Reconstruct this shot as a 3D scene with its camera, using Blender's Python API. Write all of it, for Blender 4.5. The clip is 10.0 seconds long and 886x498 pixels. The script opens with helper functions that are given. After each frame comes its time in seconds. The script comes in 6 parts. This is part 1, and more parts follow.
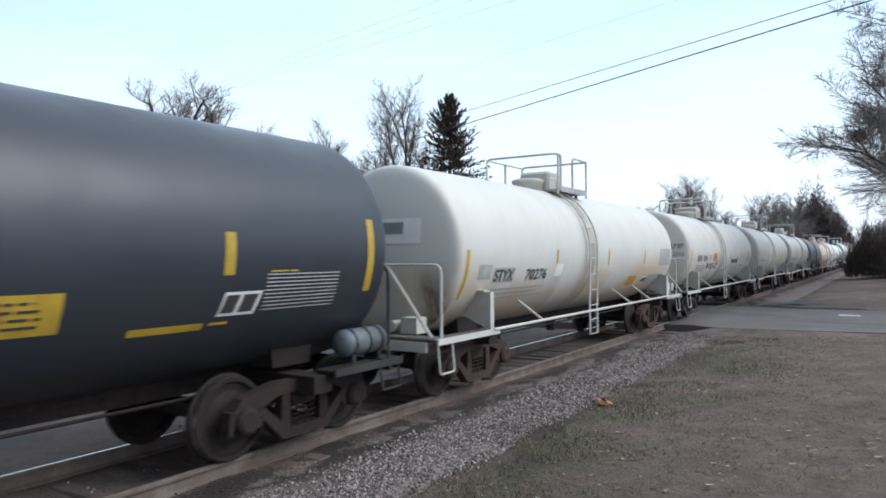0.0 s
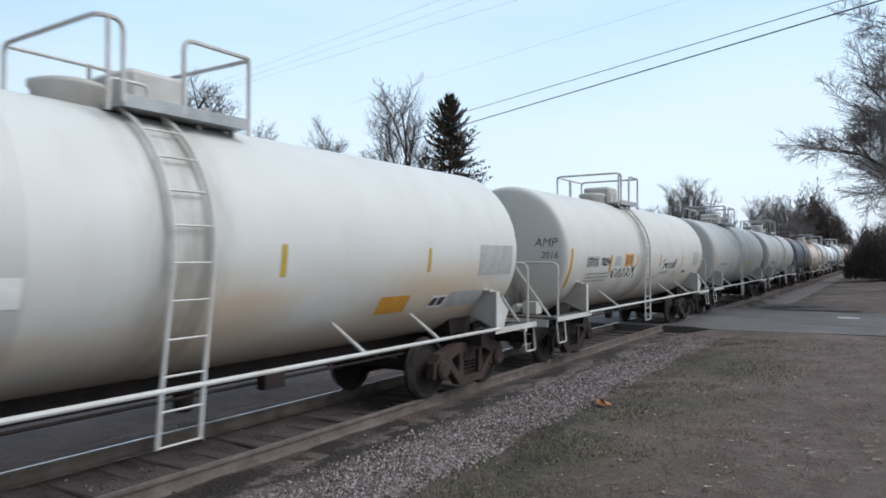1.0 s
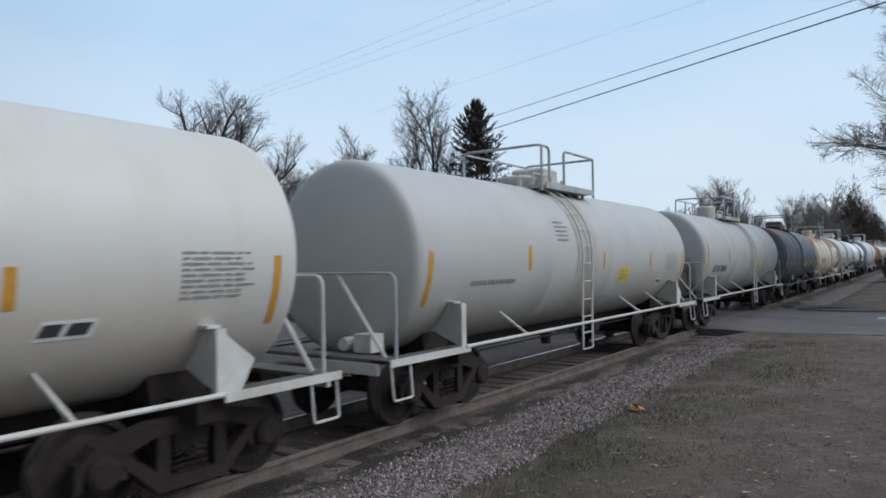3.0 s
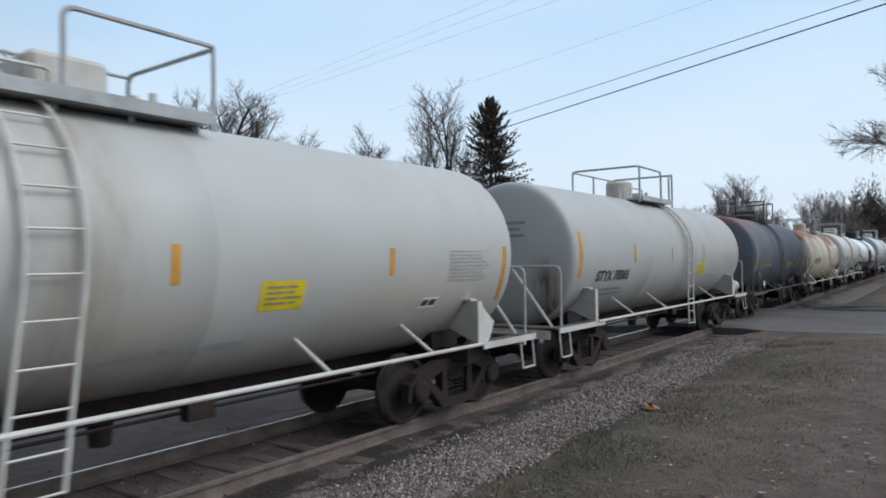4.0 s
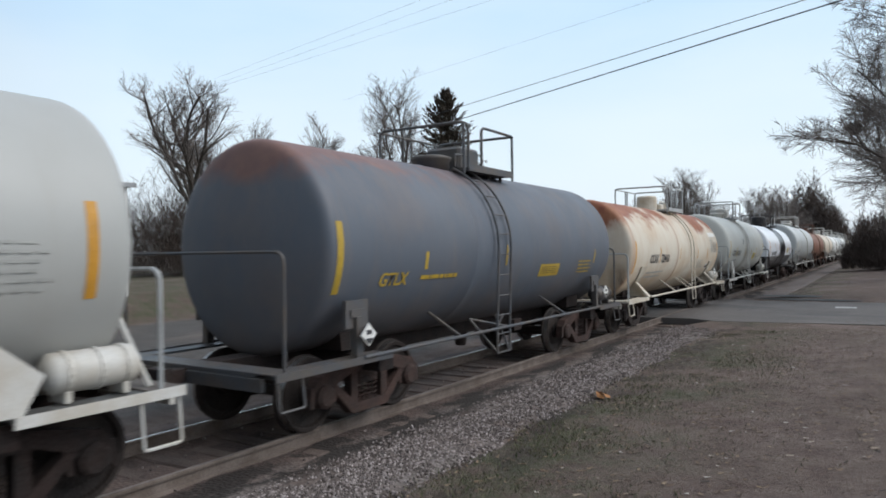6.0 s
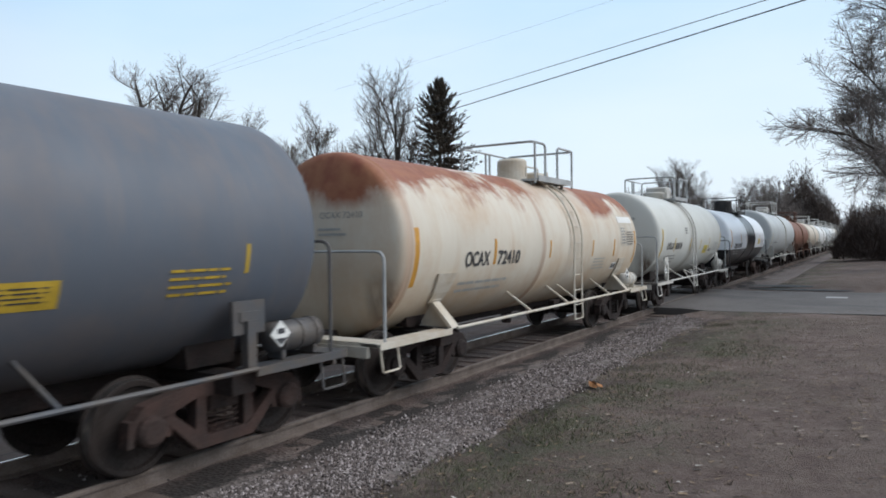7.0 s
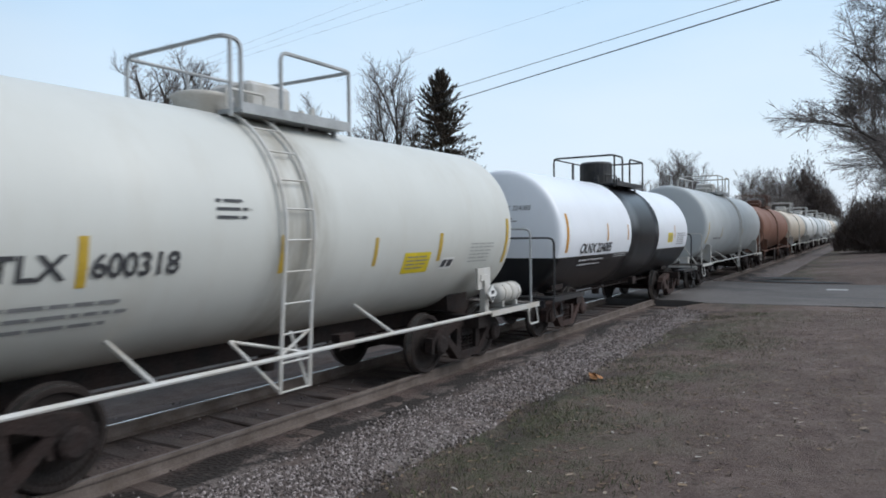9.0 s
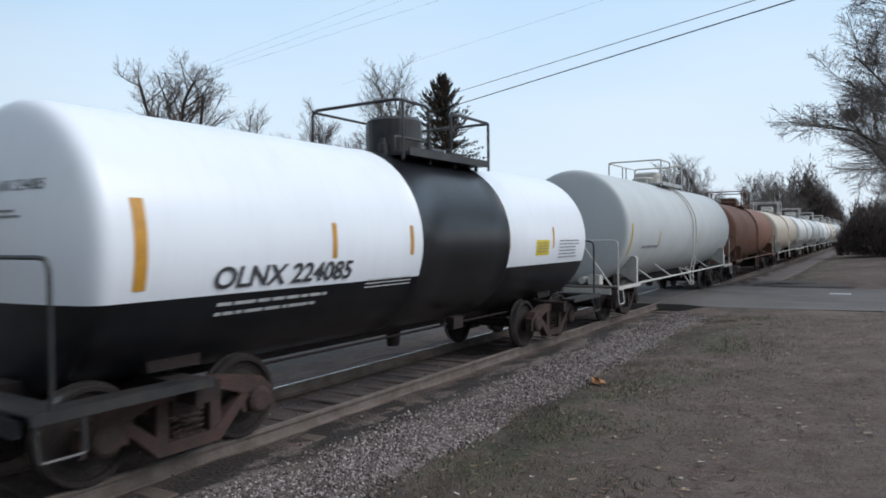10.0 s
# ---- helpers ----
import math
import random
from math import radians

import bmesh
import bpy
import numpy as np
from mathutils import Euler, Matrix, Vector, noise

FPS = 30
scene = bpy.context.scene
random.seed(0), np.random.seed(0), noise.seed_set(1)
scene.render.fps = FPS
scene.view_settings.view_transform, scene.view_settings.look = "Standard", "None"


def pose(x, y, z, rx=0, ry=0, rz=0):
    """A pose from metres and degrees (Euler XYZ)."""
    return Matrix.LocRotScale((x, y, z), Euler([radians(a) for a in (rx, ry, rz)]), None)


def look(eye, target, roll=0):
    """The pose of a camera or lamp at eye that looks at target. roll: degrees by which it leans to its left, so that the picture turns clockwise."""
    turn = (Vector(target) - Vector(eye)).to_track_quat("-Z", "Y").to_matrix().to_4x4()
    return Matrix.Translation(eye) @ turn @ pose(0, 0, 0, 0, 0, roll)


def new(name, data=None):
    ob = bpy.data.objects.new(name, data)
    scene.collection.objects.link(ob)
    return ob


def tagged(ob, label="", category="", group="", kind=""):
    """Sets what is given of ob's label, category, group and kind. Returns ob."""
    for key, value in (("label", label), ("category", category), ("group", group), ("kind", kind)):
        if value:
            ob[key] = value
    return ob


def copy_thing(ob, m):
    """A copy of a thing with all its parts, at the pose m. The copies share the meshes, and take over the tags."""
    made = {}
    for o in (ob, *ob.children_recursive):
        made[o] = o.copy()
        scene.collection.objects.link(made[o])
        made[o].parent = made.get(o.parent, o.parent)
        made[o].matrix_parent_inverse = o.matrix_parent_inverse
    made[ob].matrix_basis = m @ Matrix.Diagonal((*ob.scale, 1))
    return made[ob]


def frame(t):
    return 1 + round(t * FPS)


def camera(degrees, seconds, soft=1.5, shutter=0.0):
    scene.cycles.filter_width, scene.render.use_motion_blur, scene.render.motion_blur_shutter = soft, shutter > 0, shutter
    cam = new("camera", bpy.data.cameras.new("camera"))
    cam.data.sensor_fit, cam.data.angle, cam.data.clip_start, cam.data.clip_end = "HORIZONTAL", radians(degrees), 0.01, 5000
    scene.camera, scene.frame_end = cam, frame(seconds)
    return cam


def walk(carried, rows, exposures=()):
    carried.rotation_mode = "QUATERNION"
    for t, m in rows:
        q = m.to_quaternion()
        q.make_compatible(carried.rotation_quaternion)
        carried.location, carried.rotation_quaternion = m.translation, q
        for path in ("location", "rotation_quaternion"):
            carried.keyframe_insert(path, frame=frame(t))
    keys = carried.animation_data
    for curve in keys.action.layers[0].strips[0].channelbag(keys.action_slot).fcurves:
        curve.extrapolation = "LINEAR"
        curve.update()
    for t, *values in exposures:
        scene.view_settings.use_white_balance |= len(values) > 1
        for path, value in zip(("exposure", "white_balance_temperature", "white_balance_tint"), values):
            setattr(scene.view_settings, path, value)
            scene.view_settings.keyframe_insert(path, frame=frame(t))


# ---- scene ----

# world: z = 0 is the top of the rails, y runs along the track, the camera stands over x = y = 0
TRACK_X = -6.81          # centre line of the track
EYE_Z = 2.195

cam = camera(65.53, 10.0, soft=1.75, shutter=0.16)
PATH = [
    (0.0, 32.818, 0.639, -0.389), (0.5, 32.644, 0.610, -0.402), (1.0, 32.775, 0.639, -0.037), (1.5, 33.233, 0.859, -0.138), (2.0, 33.698, 1.067, -0.372), (2.5, 34.298, 1.184, -0.808),
    (4.0, 36.311, 0.997, -0.880), (4.5, 35.911, 0.895, -0.979), (5.0, 34.366, 0.691, -1.008), (5.5, 33.208, 0.494, -0.830), (6.0, 32.592, 0.232, -0.793), (7.5, 31.989, -0.953, -0.806),
    (8.0, 32.046, -1.101, -0.933), (8.5, 32.090, -1.215, -0.768), (9.0, 32.136, -1.296, -0.670), (9.5, 32.203, -1.280, -0.861), (10.0, 32.300, -0.928, -0.729)]


def held(yaw, pitch, roll):
    """The held camera: turned left by yaw, up by pitch, then rolled about its own line of sight."""
    return pose(0, 0, EYE_Z, 90, 0, yaw) @ pose(0, 0, 0, pitch) @ pose(0, 0, 0, 0, 0, roll)


# seconds, stops, kelvin, tint: the phone's own exposure and white balance drift
EXPOSURES = [(0.0, 0.5, 6150, 10), (0.5, 0.48, 6150, 10), (1.0, 0.22, 6120, 10), (1.5, 0.0, 6080, 10), (2.0, -0.08, 6100, 10), (2.5, -0.12, 6050, 10),
             (4.0, 0.04, 6180, 10), (4.5, 0.05, 6320, 10), (5.0, 0.08, 6420, 10), (5.5, 0.14, 6500, 10), (6.0, 0.18, 6450, 10), (7.5, 0.15, 6250, 10), (8.5, 0.1, 6200, 10), (10.0, 0.06, 6200, 10)]
walk(cam, [(t, held(y, p, r)) for t, y, p, r in PATH], EXPOSURES)

# ---- sky and sun ----
SUN_AZ, SUN_EL = 68.0, 44.0     # degrees: the way to the sun from +y towards +x, and its height
world = bpy.data.worlds.new("sky")
scene.world = world
world.use_nodes = True
wt = world.node_tree
wt.nodes.clear()


def wnode(kind, **values):
    n = wt.nodes.new(kind)
    for k, val in values.items():
        n.inputs[k].default_value = val
    return n


w_out = wnode("ShaderNodeOutputWorld")
w_bg = wnode("ShaderNodeBackground", Strength=1.0)
w_sky = wnode("ShaderNodeTexSky")
w_sky.sky_type = "NISHITA"
w_sky.sun_disc = False
w_sky.sun_elevation = radians(SUN_EL)
w_sky.sun_rotation = radians(SUN_AZ)
w_sky.air_density, w_sky.dust_density, w_sky.ozone_density = 1.2, 3.0, 1.5
w_dim = wnode("ShaderNodeMix")
w_dim.data_type, w_dim.blend_type = "RGBA", "MULTIPLY"
w_dim.inputs[0].default_value = 1.0
w_dim.inputs[7].default_value = (0.085, 0.085, 0.085, 1)
w_tc = wnode("ShaderNodeTexCoord")
w_sep = wnode("ShaderNodeSeparateXYZ")
w_ramp = wnode("ShaderNodeValToRGB")
cr = w_ramp.color_ramp
cr.elements[0].position, cr.elements[0].color = 0.0, (0.84, 0.91, 0.98, 1)
cr.elements[1].position, cr.elements[1].color = 1.0, (0.75, 0.85, 1.0, 1)
e = cr.elements.new(0.12); e.color = (0.78, 0.91, 1.01, 1)
e = cr.elements.new(0.32); e.color = (0.60, 0.81, 1.01, 1)
w_map = wnode("ShaderNodeMapping")
w_map.inputs["Scale"].default_value = (1.2, 1.2, 4.0)
w_noise = wnode("ShaderNodeTexNoise", Scale=1.6, Detail=5.0, Roughness=0.5)
w_cr = wnode("ShaderNodeMapRange")
w_cr.inputs[1].default_value, w_cr.inputs[2].default_value = 0.35, 0.75
w_cr.inputs[3].default_value, w_cr.inputs[4].default_value = 0.0, 0.55
w_cloud = wnode("ShaderNodeMix")
w_cloud.data_type = "RGBA"
w_cloud.inputs[7].default_value = (0.86, 0.96, 1.03, 1)
w_mix = wnode("ShaderNodeMix")
w_mix.data_type = "RGBA"
w_mix.inputs[0].default_value = 0.85
L = wt.links.new
L(w_tc.outputs["Generated"], w_sep.inputs[0]); L(w_sep.outputs["Z"], w_ramp.inputs[0])
L(w_tc.outputs["Generated"], w_map.inputs[0]); L(w_map.outputs[0], w_noise.inputs["Vector"])
L(w_noise.outputs[0], w_cr.inputs[0]); L(w_cr.outputs[0], w_cloud.inputs[0])
L(w_ramp.outputs[0], w_cloud.inputs[6])
L(w_sky.outputs[0], w_dim.inputs[6])
L(w_dim.outputs[2], w_mix.inputs[6]); L(w_cloud.outputs[2], w_mix.inputs[7])
w_dot = wnode("ShaderNodeVectorMath")
w_dot.operation = "DOT_PRODUCT"
w_dot.inputs[1].default_value = (math.sin(radians(20)), math.cos(radians(20)), 0.0)
w_lift = wnode("ShaderNodeMapRange")
w_lift.inputs[1].default_value, w_lift.inputs[2].default_value = -1.0, 0.2
w_lift.inputs[3].default_value, w_lift.inputs[4].default_value = 0.27, 1.0
L(w_tc.outputs["Generated"], w_dot.inputs[0]); L(w_dot.outputs["Value"], w_lift.inputs[0])
L(w_lift.outputs[0], w_bg.inputs["Strength"])
L(w_mix.outputs[2], w_bg.inputs[0]); L(w_bg.outputs[0], w_out.inputs[0])

sun_data = bpy.data.lights.new("sun", "SUN")
sun_data.energy, sun_data.angle, sun_data.color = 1.75, radians(40), (1.0, 0.96, 0.91)
sun = new("sun", sun_data)
sa, se = radians(SUN_AZ), radians(SUN_EL)
sun.matrix_world = look((0, 0, 60), (-60 * math.sin(sa) * math.cos(se), -60 * math.cos(sa) * math.cos(se), 60 - 60 * math.sin(se)))


# ---- materials ----
def blank(name):
    m = bpy.data.materials.new(name)
    m.use_nodes = True
    nt = m.node_tree
    return m, nt, nt.nodes["Principled BSDF"]


def nd(nt, kind, **values):
    n = nt.nodes.new(kind)
    for k, val in values.items():
        n.inputs[k].default_value = val
    return n


def mixed(nt, fac, a, b, blend="MIX"):
    """A colour mix; fac, a and b are sockets or values."""
    n = nt.nodes.new("ShaderNodeMix")
    n.data_type, n.blend_type = "RGBA", blend
    for i, val in ((0, fac), (6, a), (7, b)):
        if isinstance(val, bpy.types.NodeSocket):
            nt.links.new(val, n.inputs[i])
        else:
            n.inputs[i].default_value = val if i == 0 else (*val, 1)
    return n.outputs[2]


def noise_of(nt, vec, scale, detail=4.0, rough=0.55, lo=0.35, hi=0.65, stretch=None):
    """A noise between 0 and 1, stretched along the axes by stretch."""
    if stretch:
        mp = nd(nt, "ShaderNodeMapping", Scale=stretch)
        nt.links.new(vec, mp.inputs[0])
        vec = mp.outputs[0]
    n = nd(nt, "ShaderNodeTexNoise", Scale=scale, Detail=detail, Roughness=rough)
    nt.links.new(vec, n.inputs["Vector"])
    r = nt.nodes.new("ShaderNodeMapRange")
    r.inputs[1].default_value, r.inputs[2].default_value = lo, hi
    nt.links.new(n.outputs[0], r.inputs[0])
    return r.outputs[0]


def maths(nt, op, a, b=0.0, clamp=False):
    n = nt.nodes.new("ShaderNodeMath")
    n.operation, n.use_clamp = op, clamp
    for i, val in enumerate((a, b)):
        if isinstance(val, bpy.types.NodeSocket):
            nt.links.new(val, n.inputs[i])
        else:
            n.inputs[i].default_value = val
    return n.outputs[0]


def ranged(nt, val, a, b, c=0.0, d=1.0):
    r = nt.nodes.new("ShaderNodeMapRange")
    for i, x in enumerate((a, b, c, d)):
        r.inputs[i + 1].default_value = x
    nt.links.new(val, r.inputs[0])
    return r.outputs[0]


def bumped(nt, bsdf, height, strength, distance):
    b = nd(nt, "ShaderNodeBump", Strength=strength, Distance=distance)
    nt.links.new(height, b.inputs["Height"])
    nt.links.new(b.outputs[0], bsdf.inputs["Normal"])


def simple(name, col, rough=0.6, metal=0.0, vary=0.25, scale=6.0, bump=0.0, col2=None, fine=40.0):
    """A surface of one colour with blotches, fine grain and a little relief."""
    m, nt, b = blank(name)
    tc = nt.nodes.new("ShaderNodeTexCoord").outputs["Object"]
    big = noise_of(nt, tc, scale, 5.0)
    small = noise_of(nt, tc, fine, 3.0)
    dark = tuple(c * (1 - vary) for c in col) if col2 is None else col2
    c = mixed(nt, big, col, dark)
    c = mixed(nt, maths(nt, "MULTIPLY", small, vary * 0.6), c, tuple(x * 0.45 for x in col))
    nt.links.new(c, b.inputs["Base Color"])
    nt.links.new(ranged(nt, small, 0, 1, rough * 0.85, min(1, rough * 1.15)), b.inputs["Roughness"])
    b.inputs["Metallic"].default_value = metal
    if bump:
        bumped(nt, b, small, bump, 0.01)
    return m


def tank_paint(name, col, grime=(0.34, 0.27, 0.19), grime_amount=0.35, rust=0.0, rust_low=3.0, rough=0.42, stain=None, seams=(), head_stain=None, rust_span=None, rust_gap=None, tan=0.0, blotch=0.0):
    """Old tank-car paint in the car's own space: faded blotches, rain streaks, spray dirt, rust and the spill stain below the hatch."""
    m, nt, b = blank(name)
    tc = nt.nodes.new("ShaderNodeTexCoord").outputs["Object"]
    sep = nt.nodes.new("ShaderNodeSeparateXYZ")
    nt.links.new(tc, sep.inputs[0])
    y, z = sep.outputs["Y"], sep.outputs["Z"]
    fade = noise_of(nt, tc, 0.7, 5.0, lo=0.3, hi=0.7)
    c = mixed(nt, maths(nt, "MULTIPLY", fade, 0.5), col, tuple(x * 0.86 for x in col))
    streak = noise_of(nt, tc, 0.9, 7.0, 0.7, 0.5, 0.85, (1.5, 2.6, 0.5))
    c = mixed(nt, maths(nt, "MULTIPLY", streak, 0.22), c, grime)
    # splashed dirt: uneven patches over the lower flank, tinted warm for ground bounce
    spray = noise_of(nt, tc, 0.55, 6.0, 0.6, 0.42, 0.72, (1.0, 0.8, 1.6))
    low = ranged(nt, z, 2.35, 1.2)
    dirt = maths(nt, "MULTIPLY", maths(nt, "MULTIPLY", spray, low), grime_amount)
    c = mixed(nt, dirt, c, grime)
    if tan:                                            # sun-baked product stains over the lower flank
        tb = noise_of(nt, tc, 0.5, 5.0, 0.6, 0.44, 0.66, (1.0, 0.6, 1.5))
        tb = maths(nt, "MULTIPLY", tb, maths(nt, "MULTIPLY", ranged(nt, z, 2.2, 1.75), ranged(nt, z, 1.0, 1.35)))
        c = mixed(nt, maths(nt, "MULTIPLY", tb, tan), c, (0.56, 0.40, 0.25))
    if blotch:                                         # rust bleeding through, in clouds and runs
        bl = noise_of(nt, tc, 0.8, 7.0, 0.68, 0.47, 0.72, (1.0, 0.9, 0.8))
        br = noise_of(nt, tc, 1.4, 7.0, 0.7, 0.5, 0.8, (1.2, 2.4, 0.4))
        c = mixed(nt, maths(nt, "MULTIPLY", maths(nt, "MAXIMUM", bl, br), blotch), c, (0.46, 0.26, 0.115))
    # belly: dark grime, with the shade under the curve painted in by height
    belly_dark = maths(nt, "MULTIPLY", ranged(nt, maths(nt, "ADD", z, maths(nt, "MULTIPLY", spray, 0.35)), 1.42, 1.02), 0.5)
    c = mixed(nt, belly_dark, c, tuple(x * 0.5 for x in grime))
    if stain is not None:
        near = ranged(nt, maths(nt, "ABSOLUTE", maths(nt, "SUBTRACT", y, stain)), 0.62, 0.2)
        wob = noise_of(nt, tc, 2.2, 6.0, 0.65, 0.3, 0.62, (1, 2.5, 0.6))
        c = mixed(nt, maths(nt, "MULTIPLY", maths(nt, "MULTIPLY", near, wob), 0.75), c, (0.30, 0.27, 0.22))
    if head_stain is not None:
        x0, y0, top_z = head_stain
        across = ranged(nt, maths(nt, "ABSOLUTE", maths(nt, "SUBTRACT", sep.outputs["X"], x0)), 0.34, 0.06)
        on = maths(nt, "MULTIPLY", maths(nt, "LESS_THAN", y, y0), ranged(nt, z, top_z, top_z - 0.5))
        wob = noise_of(nt, tc, 3.0, 6.0, 0.65, 0.2, 0.55, (2.5, 1, 0.5))
        c = mixed(nt, maths(nt, "MULTIPLY", maths(nt, "MULTIPLY", across, on), wob), c, (0.10, 0.065, 0.045))
    if rust > 0:
        top = ranged(nt, z, rust_low, rust_low + 0.75)
        rn = noise_of(nt, tc, 0.75, 8.0, 0.62, 0.38, 0.62, (1.0, 0.55, 0.7))
        rs = noise_of(nt, tc, 2.0, 6.0, 0.65, 0.4, 0.7, (1.0, 2.6, 0.25))
        mask = maths(nt, "MULTIPLY", top, maths(nt, "ADD", rn, maths(nt, "MULTIPLY", rs, 0.35)), True)
        mask = maths(nt, "MULTIPLY", ranged(nt, mask, 0.12, 0.42), rust)
        if rust_span is not None:
            mask = maths(nt, "MULTIPLY", mask, ranged(nt, y, rust_span[1], rust_span[0]))
        if rust_gap is not None:
            wy = maths(nt, "ADD", y, maths(nt, "MULTIPLY", rn, 0.7))
            gap = maths(nt, "MULTIPLY", ranged(nt, wy, rust_gap[0], rust_gap[0] + 0.7), ranged(nt, wy, rust_gap[1], rust_gap[1] - 0.5))
            mask = maths(nt, "MULTIPLY", mask, ranged(nt, gap, 0, 1, 1.0, 0.18))
        deep = noise_of(nt, tc, 4.0, 6.0, 0.6, 0.35, 0.7)
        rc = mixed(nt, deep, (0.20, 0.052, 0.027), (0.30, 0.108, 0.052))
        c = mixed(nt, mask, c, rc)
        runs = maths(nt, "MULTIPLY", maths(nt, "MULTIPLY", rs, ranged(nt, z, 1.9, 3.2)), 0.35 * rust * rust)
        c = mixed(nt, runs, c, (0.42, 0.22, 0.10))
    for s in seams:
        near = ranged(nt, maths(nt, "ABSOLUTE", maths(nt, "SUBTRACT", y, s)), 0.13, 0.03)
        c = mixed(nt, maths(nt, "MULTIPLY", near, 0.45 * (1 if rust else 0.5)), c, (0.33, 0.16, 0.09) if rust else (0.4, 0.37, 0.33))
    nt.links.new(c, b.inputs["Base Color"])
    grain = noise_of(nt, tc, 25.0, 4.0)
    nt.links.new(ranged(nt, fade, 0, 1, rough, rough + 0.2), b.inputs["Roughness"])
    dents = noise_of(nt, tc, 1.3, 2.0)
    bumped(nt, b, maths(nt, "ADD", dents, maths(nt, "MULTIPLY", grain, 0.08)), 0.12, 0.02)
    return m


def two_tone(name, white, black, split, band):
    """White paint over black, split at a height, with a black band between two places along the car."""
    m, nt, b = blank(name)
    tc = nt.nodes.new("ShaderNodeTexCoord").outputs["Object"]
    sep = nt.nodes.new("ShaderNodeSeparateXYZ")
    nt.links.new(tc, sep.inputs[0])
    y, z = sep.outputs["Y"], sep.outputs["Z"]
    k = maths(nt, "LESS_THAN", z, split)
    inside = maths(nt, "MULTIPLY", maths(nt, "GREATER_THAN", y, band[0]), maths(nt, "LESS_THAN", y, band[1]))
    k = maths(nt, "MAXIMUM", k, inside)
    fade = noise_of(nt, tc, 0.8, 5.0)
    wc = mixed(nt, maths(nt, "MULTIPLY", fade, 0.5), white, tuple(x * 0.93 for x in white))
    bc = mixed(nt, fade, black, tuple(x * 2.2 for x in black))
    dust = noise_of(nt, tc, 1.5, 6.0, 0.6, 0.5, 0.85, (1.5, 4.0, 0.5))
    c = mixed(nt, k, wc, bc)
    c = mixed(nt, maths(nt, "MULTIPLY", dust, ranged(nt, k, 0, 1, 0.10, 0.02)), c, (0.3, 0.26, 0.21))
    nt.links.new(c, b.inputs["Base Color"])
    b.inputs["Roughness"].default_value = 0.28
    bumped(nt, b, noise_of(nt, tc, 1.3, 2.0), 0.1, 0.02)
    return m


M = {}
M["white_trim"] = simple("white_trim", (0.60, 0.59, 0.565), 0.5, vary=0.3, scale=3.0, col2=(0.5, 0.46, 0.4))
M["grey_trim"] = simple("grey_trim", (0.45, 0.46, 0.46), 0.55, vary=0.3, scale=3.0)
M["cream_trim"] = simple("cream_trim", (0.62, 0.575, 0.50), 0.55, vary=0.3, scale=3.0, col2=(0.50, 0.42, 0.32))
M["dark_trim"] = simple("dark_trim", (0.075, 0.08, 0.09), 0.5, vary=0.3, scale=3.0, col2=(0.11, 0.09, 0.075))
M["black_trim"] = simple("black_trim", (0.02, 0.02, 0.024), 0.42, vary=0.3, scale=3.0, col2=(0.05, 0.045, 0.04))
M["brown_trim"] = simple("brown_trim", (0.17, 0.08, 0.05), 0.65, vary=0.4, scale=3.0)
M["dull_blue"] = simple("dull_blue", (0.15, 0.18, 0.21), 0.55, vary=0.35, scale=4.0, col2=(0.09, 0.09, 0.09))
M["deck"] = simple("deck", (0.15, 0.13, 0.115), 0.75, vary=0.5, scale=3.0, col2=(0.075, 0.06, 0.05))
M["grate"] = simple("grate", (0.16, 0.16, 0.155), 0.6, 0.3, vary=0.4, scale=5.0)
M["truck_iron"] = simple("truck_iron", (0.030, 0.0165, 0.0135), 0.88, 0.05, vary=0.5, scale=4.0, bump=0.3, col2=(0.014, 0.010, 0.009))
M["truck_brown"] = simple("truck_brown", (0.066, 0.035, 0.028), 0.9, 0.0, vary=0.5, scale=4.0, bump=0.3, col2=(0.03, 0.02, 0.017))
M["wheel_iron"] = simple("wheel_iron", (0.026, 0.017, 0.014), 0.8, 0.1, vary=0.4, scale=5.0, bump=0.2)
M["tread"] = simple("tread", (0.42, 0.41, 0.40), 0.3, 0.9, vary=0.2)
M["rail_rust"] = simple("rail_rust", (0.172, 0.137, 0.120), 0.9, 0.0, vary=0.4, scale=3.0, bump=0.3, col2=(0.10, 0.075, 0.06))
M["rail_top"] = simple("rail_top", (0.74, 0.72, 0.70), 0.22, 0.75, vary=0.15)
# near rail's worn top, the train's dark reflection put into its colour
M["rail_top_darkened"] = simple("rail_top_darkened", (0.24, 0.20, 0.18), 0.6, 0.3, vary=0.3)
M["tie_wood"] = simple("tie_wood", (0.128, 0.096, 0.082), 0.9, vary=0.5, scale=2.0, bump=0.5, col2=(0.075, 0.052, 0.043))
M["yellow"] = simple("yellow", (0.54, 0.36, 0.04), 0.5, vary=0.25, scale=5.0)
M["amber"] = simple("amber", (0.62, 0.30, 0.035), 0.5, vary=0.25, scale=5.0)
M["sign_yellow"] = simple("sign_yellow", (0.72, 0.55, 0.02), 0.45, vary=0.15, scale=5.0)
M["ink"] = simple("ink", (0.05, 0.05, 0.055), 0.6, vary=0.2)
M["faded_ink"] = simple("faded_ink", (0.26, 0.26, 0.26), 0.6, vary=0.25)
M["white_ink"] = simple("white_ink", (0.6, 0.6, 0.6), 0.6, vary=0.2)
M["buff_patch"] = simple("buff_patch", (0.42, 0.42, 0.40), 0.6, vary=0.2)
M["pale_patch"] = simple("pale_patch", (0.78, 0.77, 0.74), 0.5, vary=0.1)
M["spray"] = simple("spray", (0.10, 0.10, 0.10), 0.6, vary=0.3)


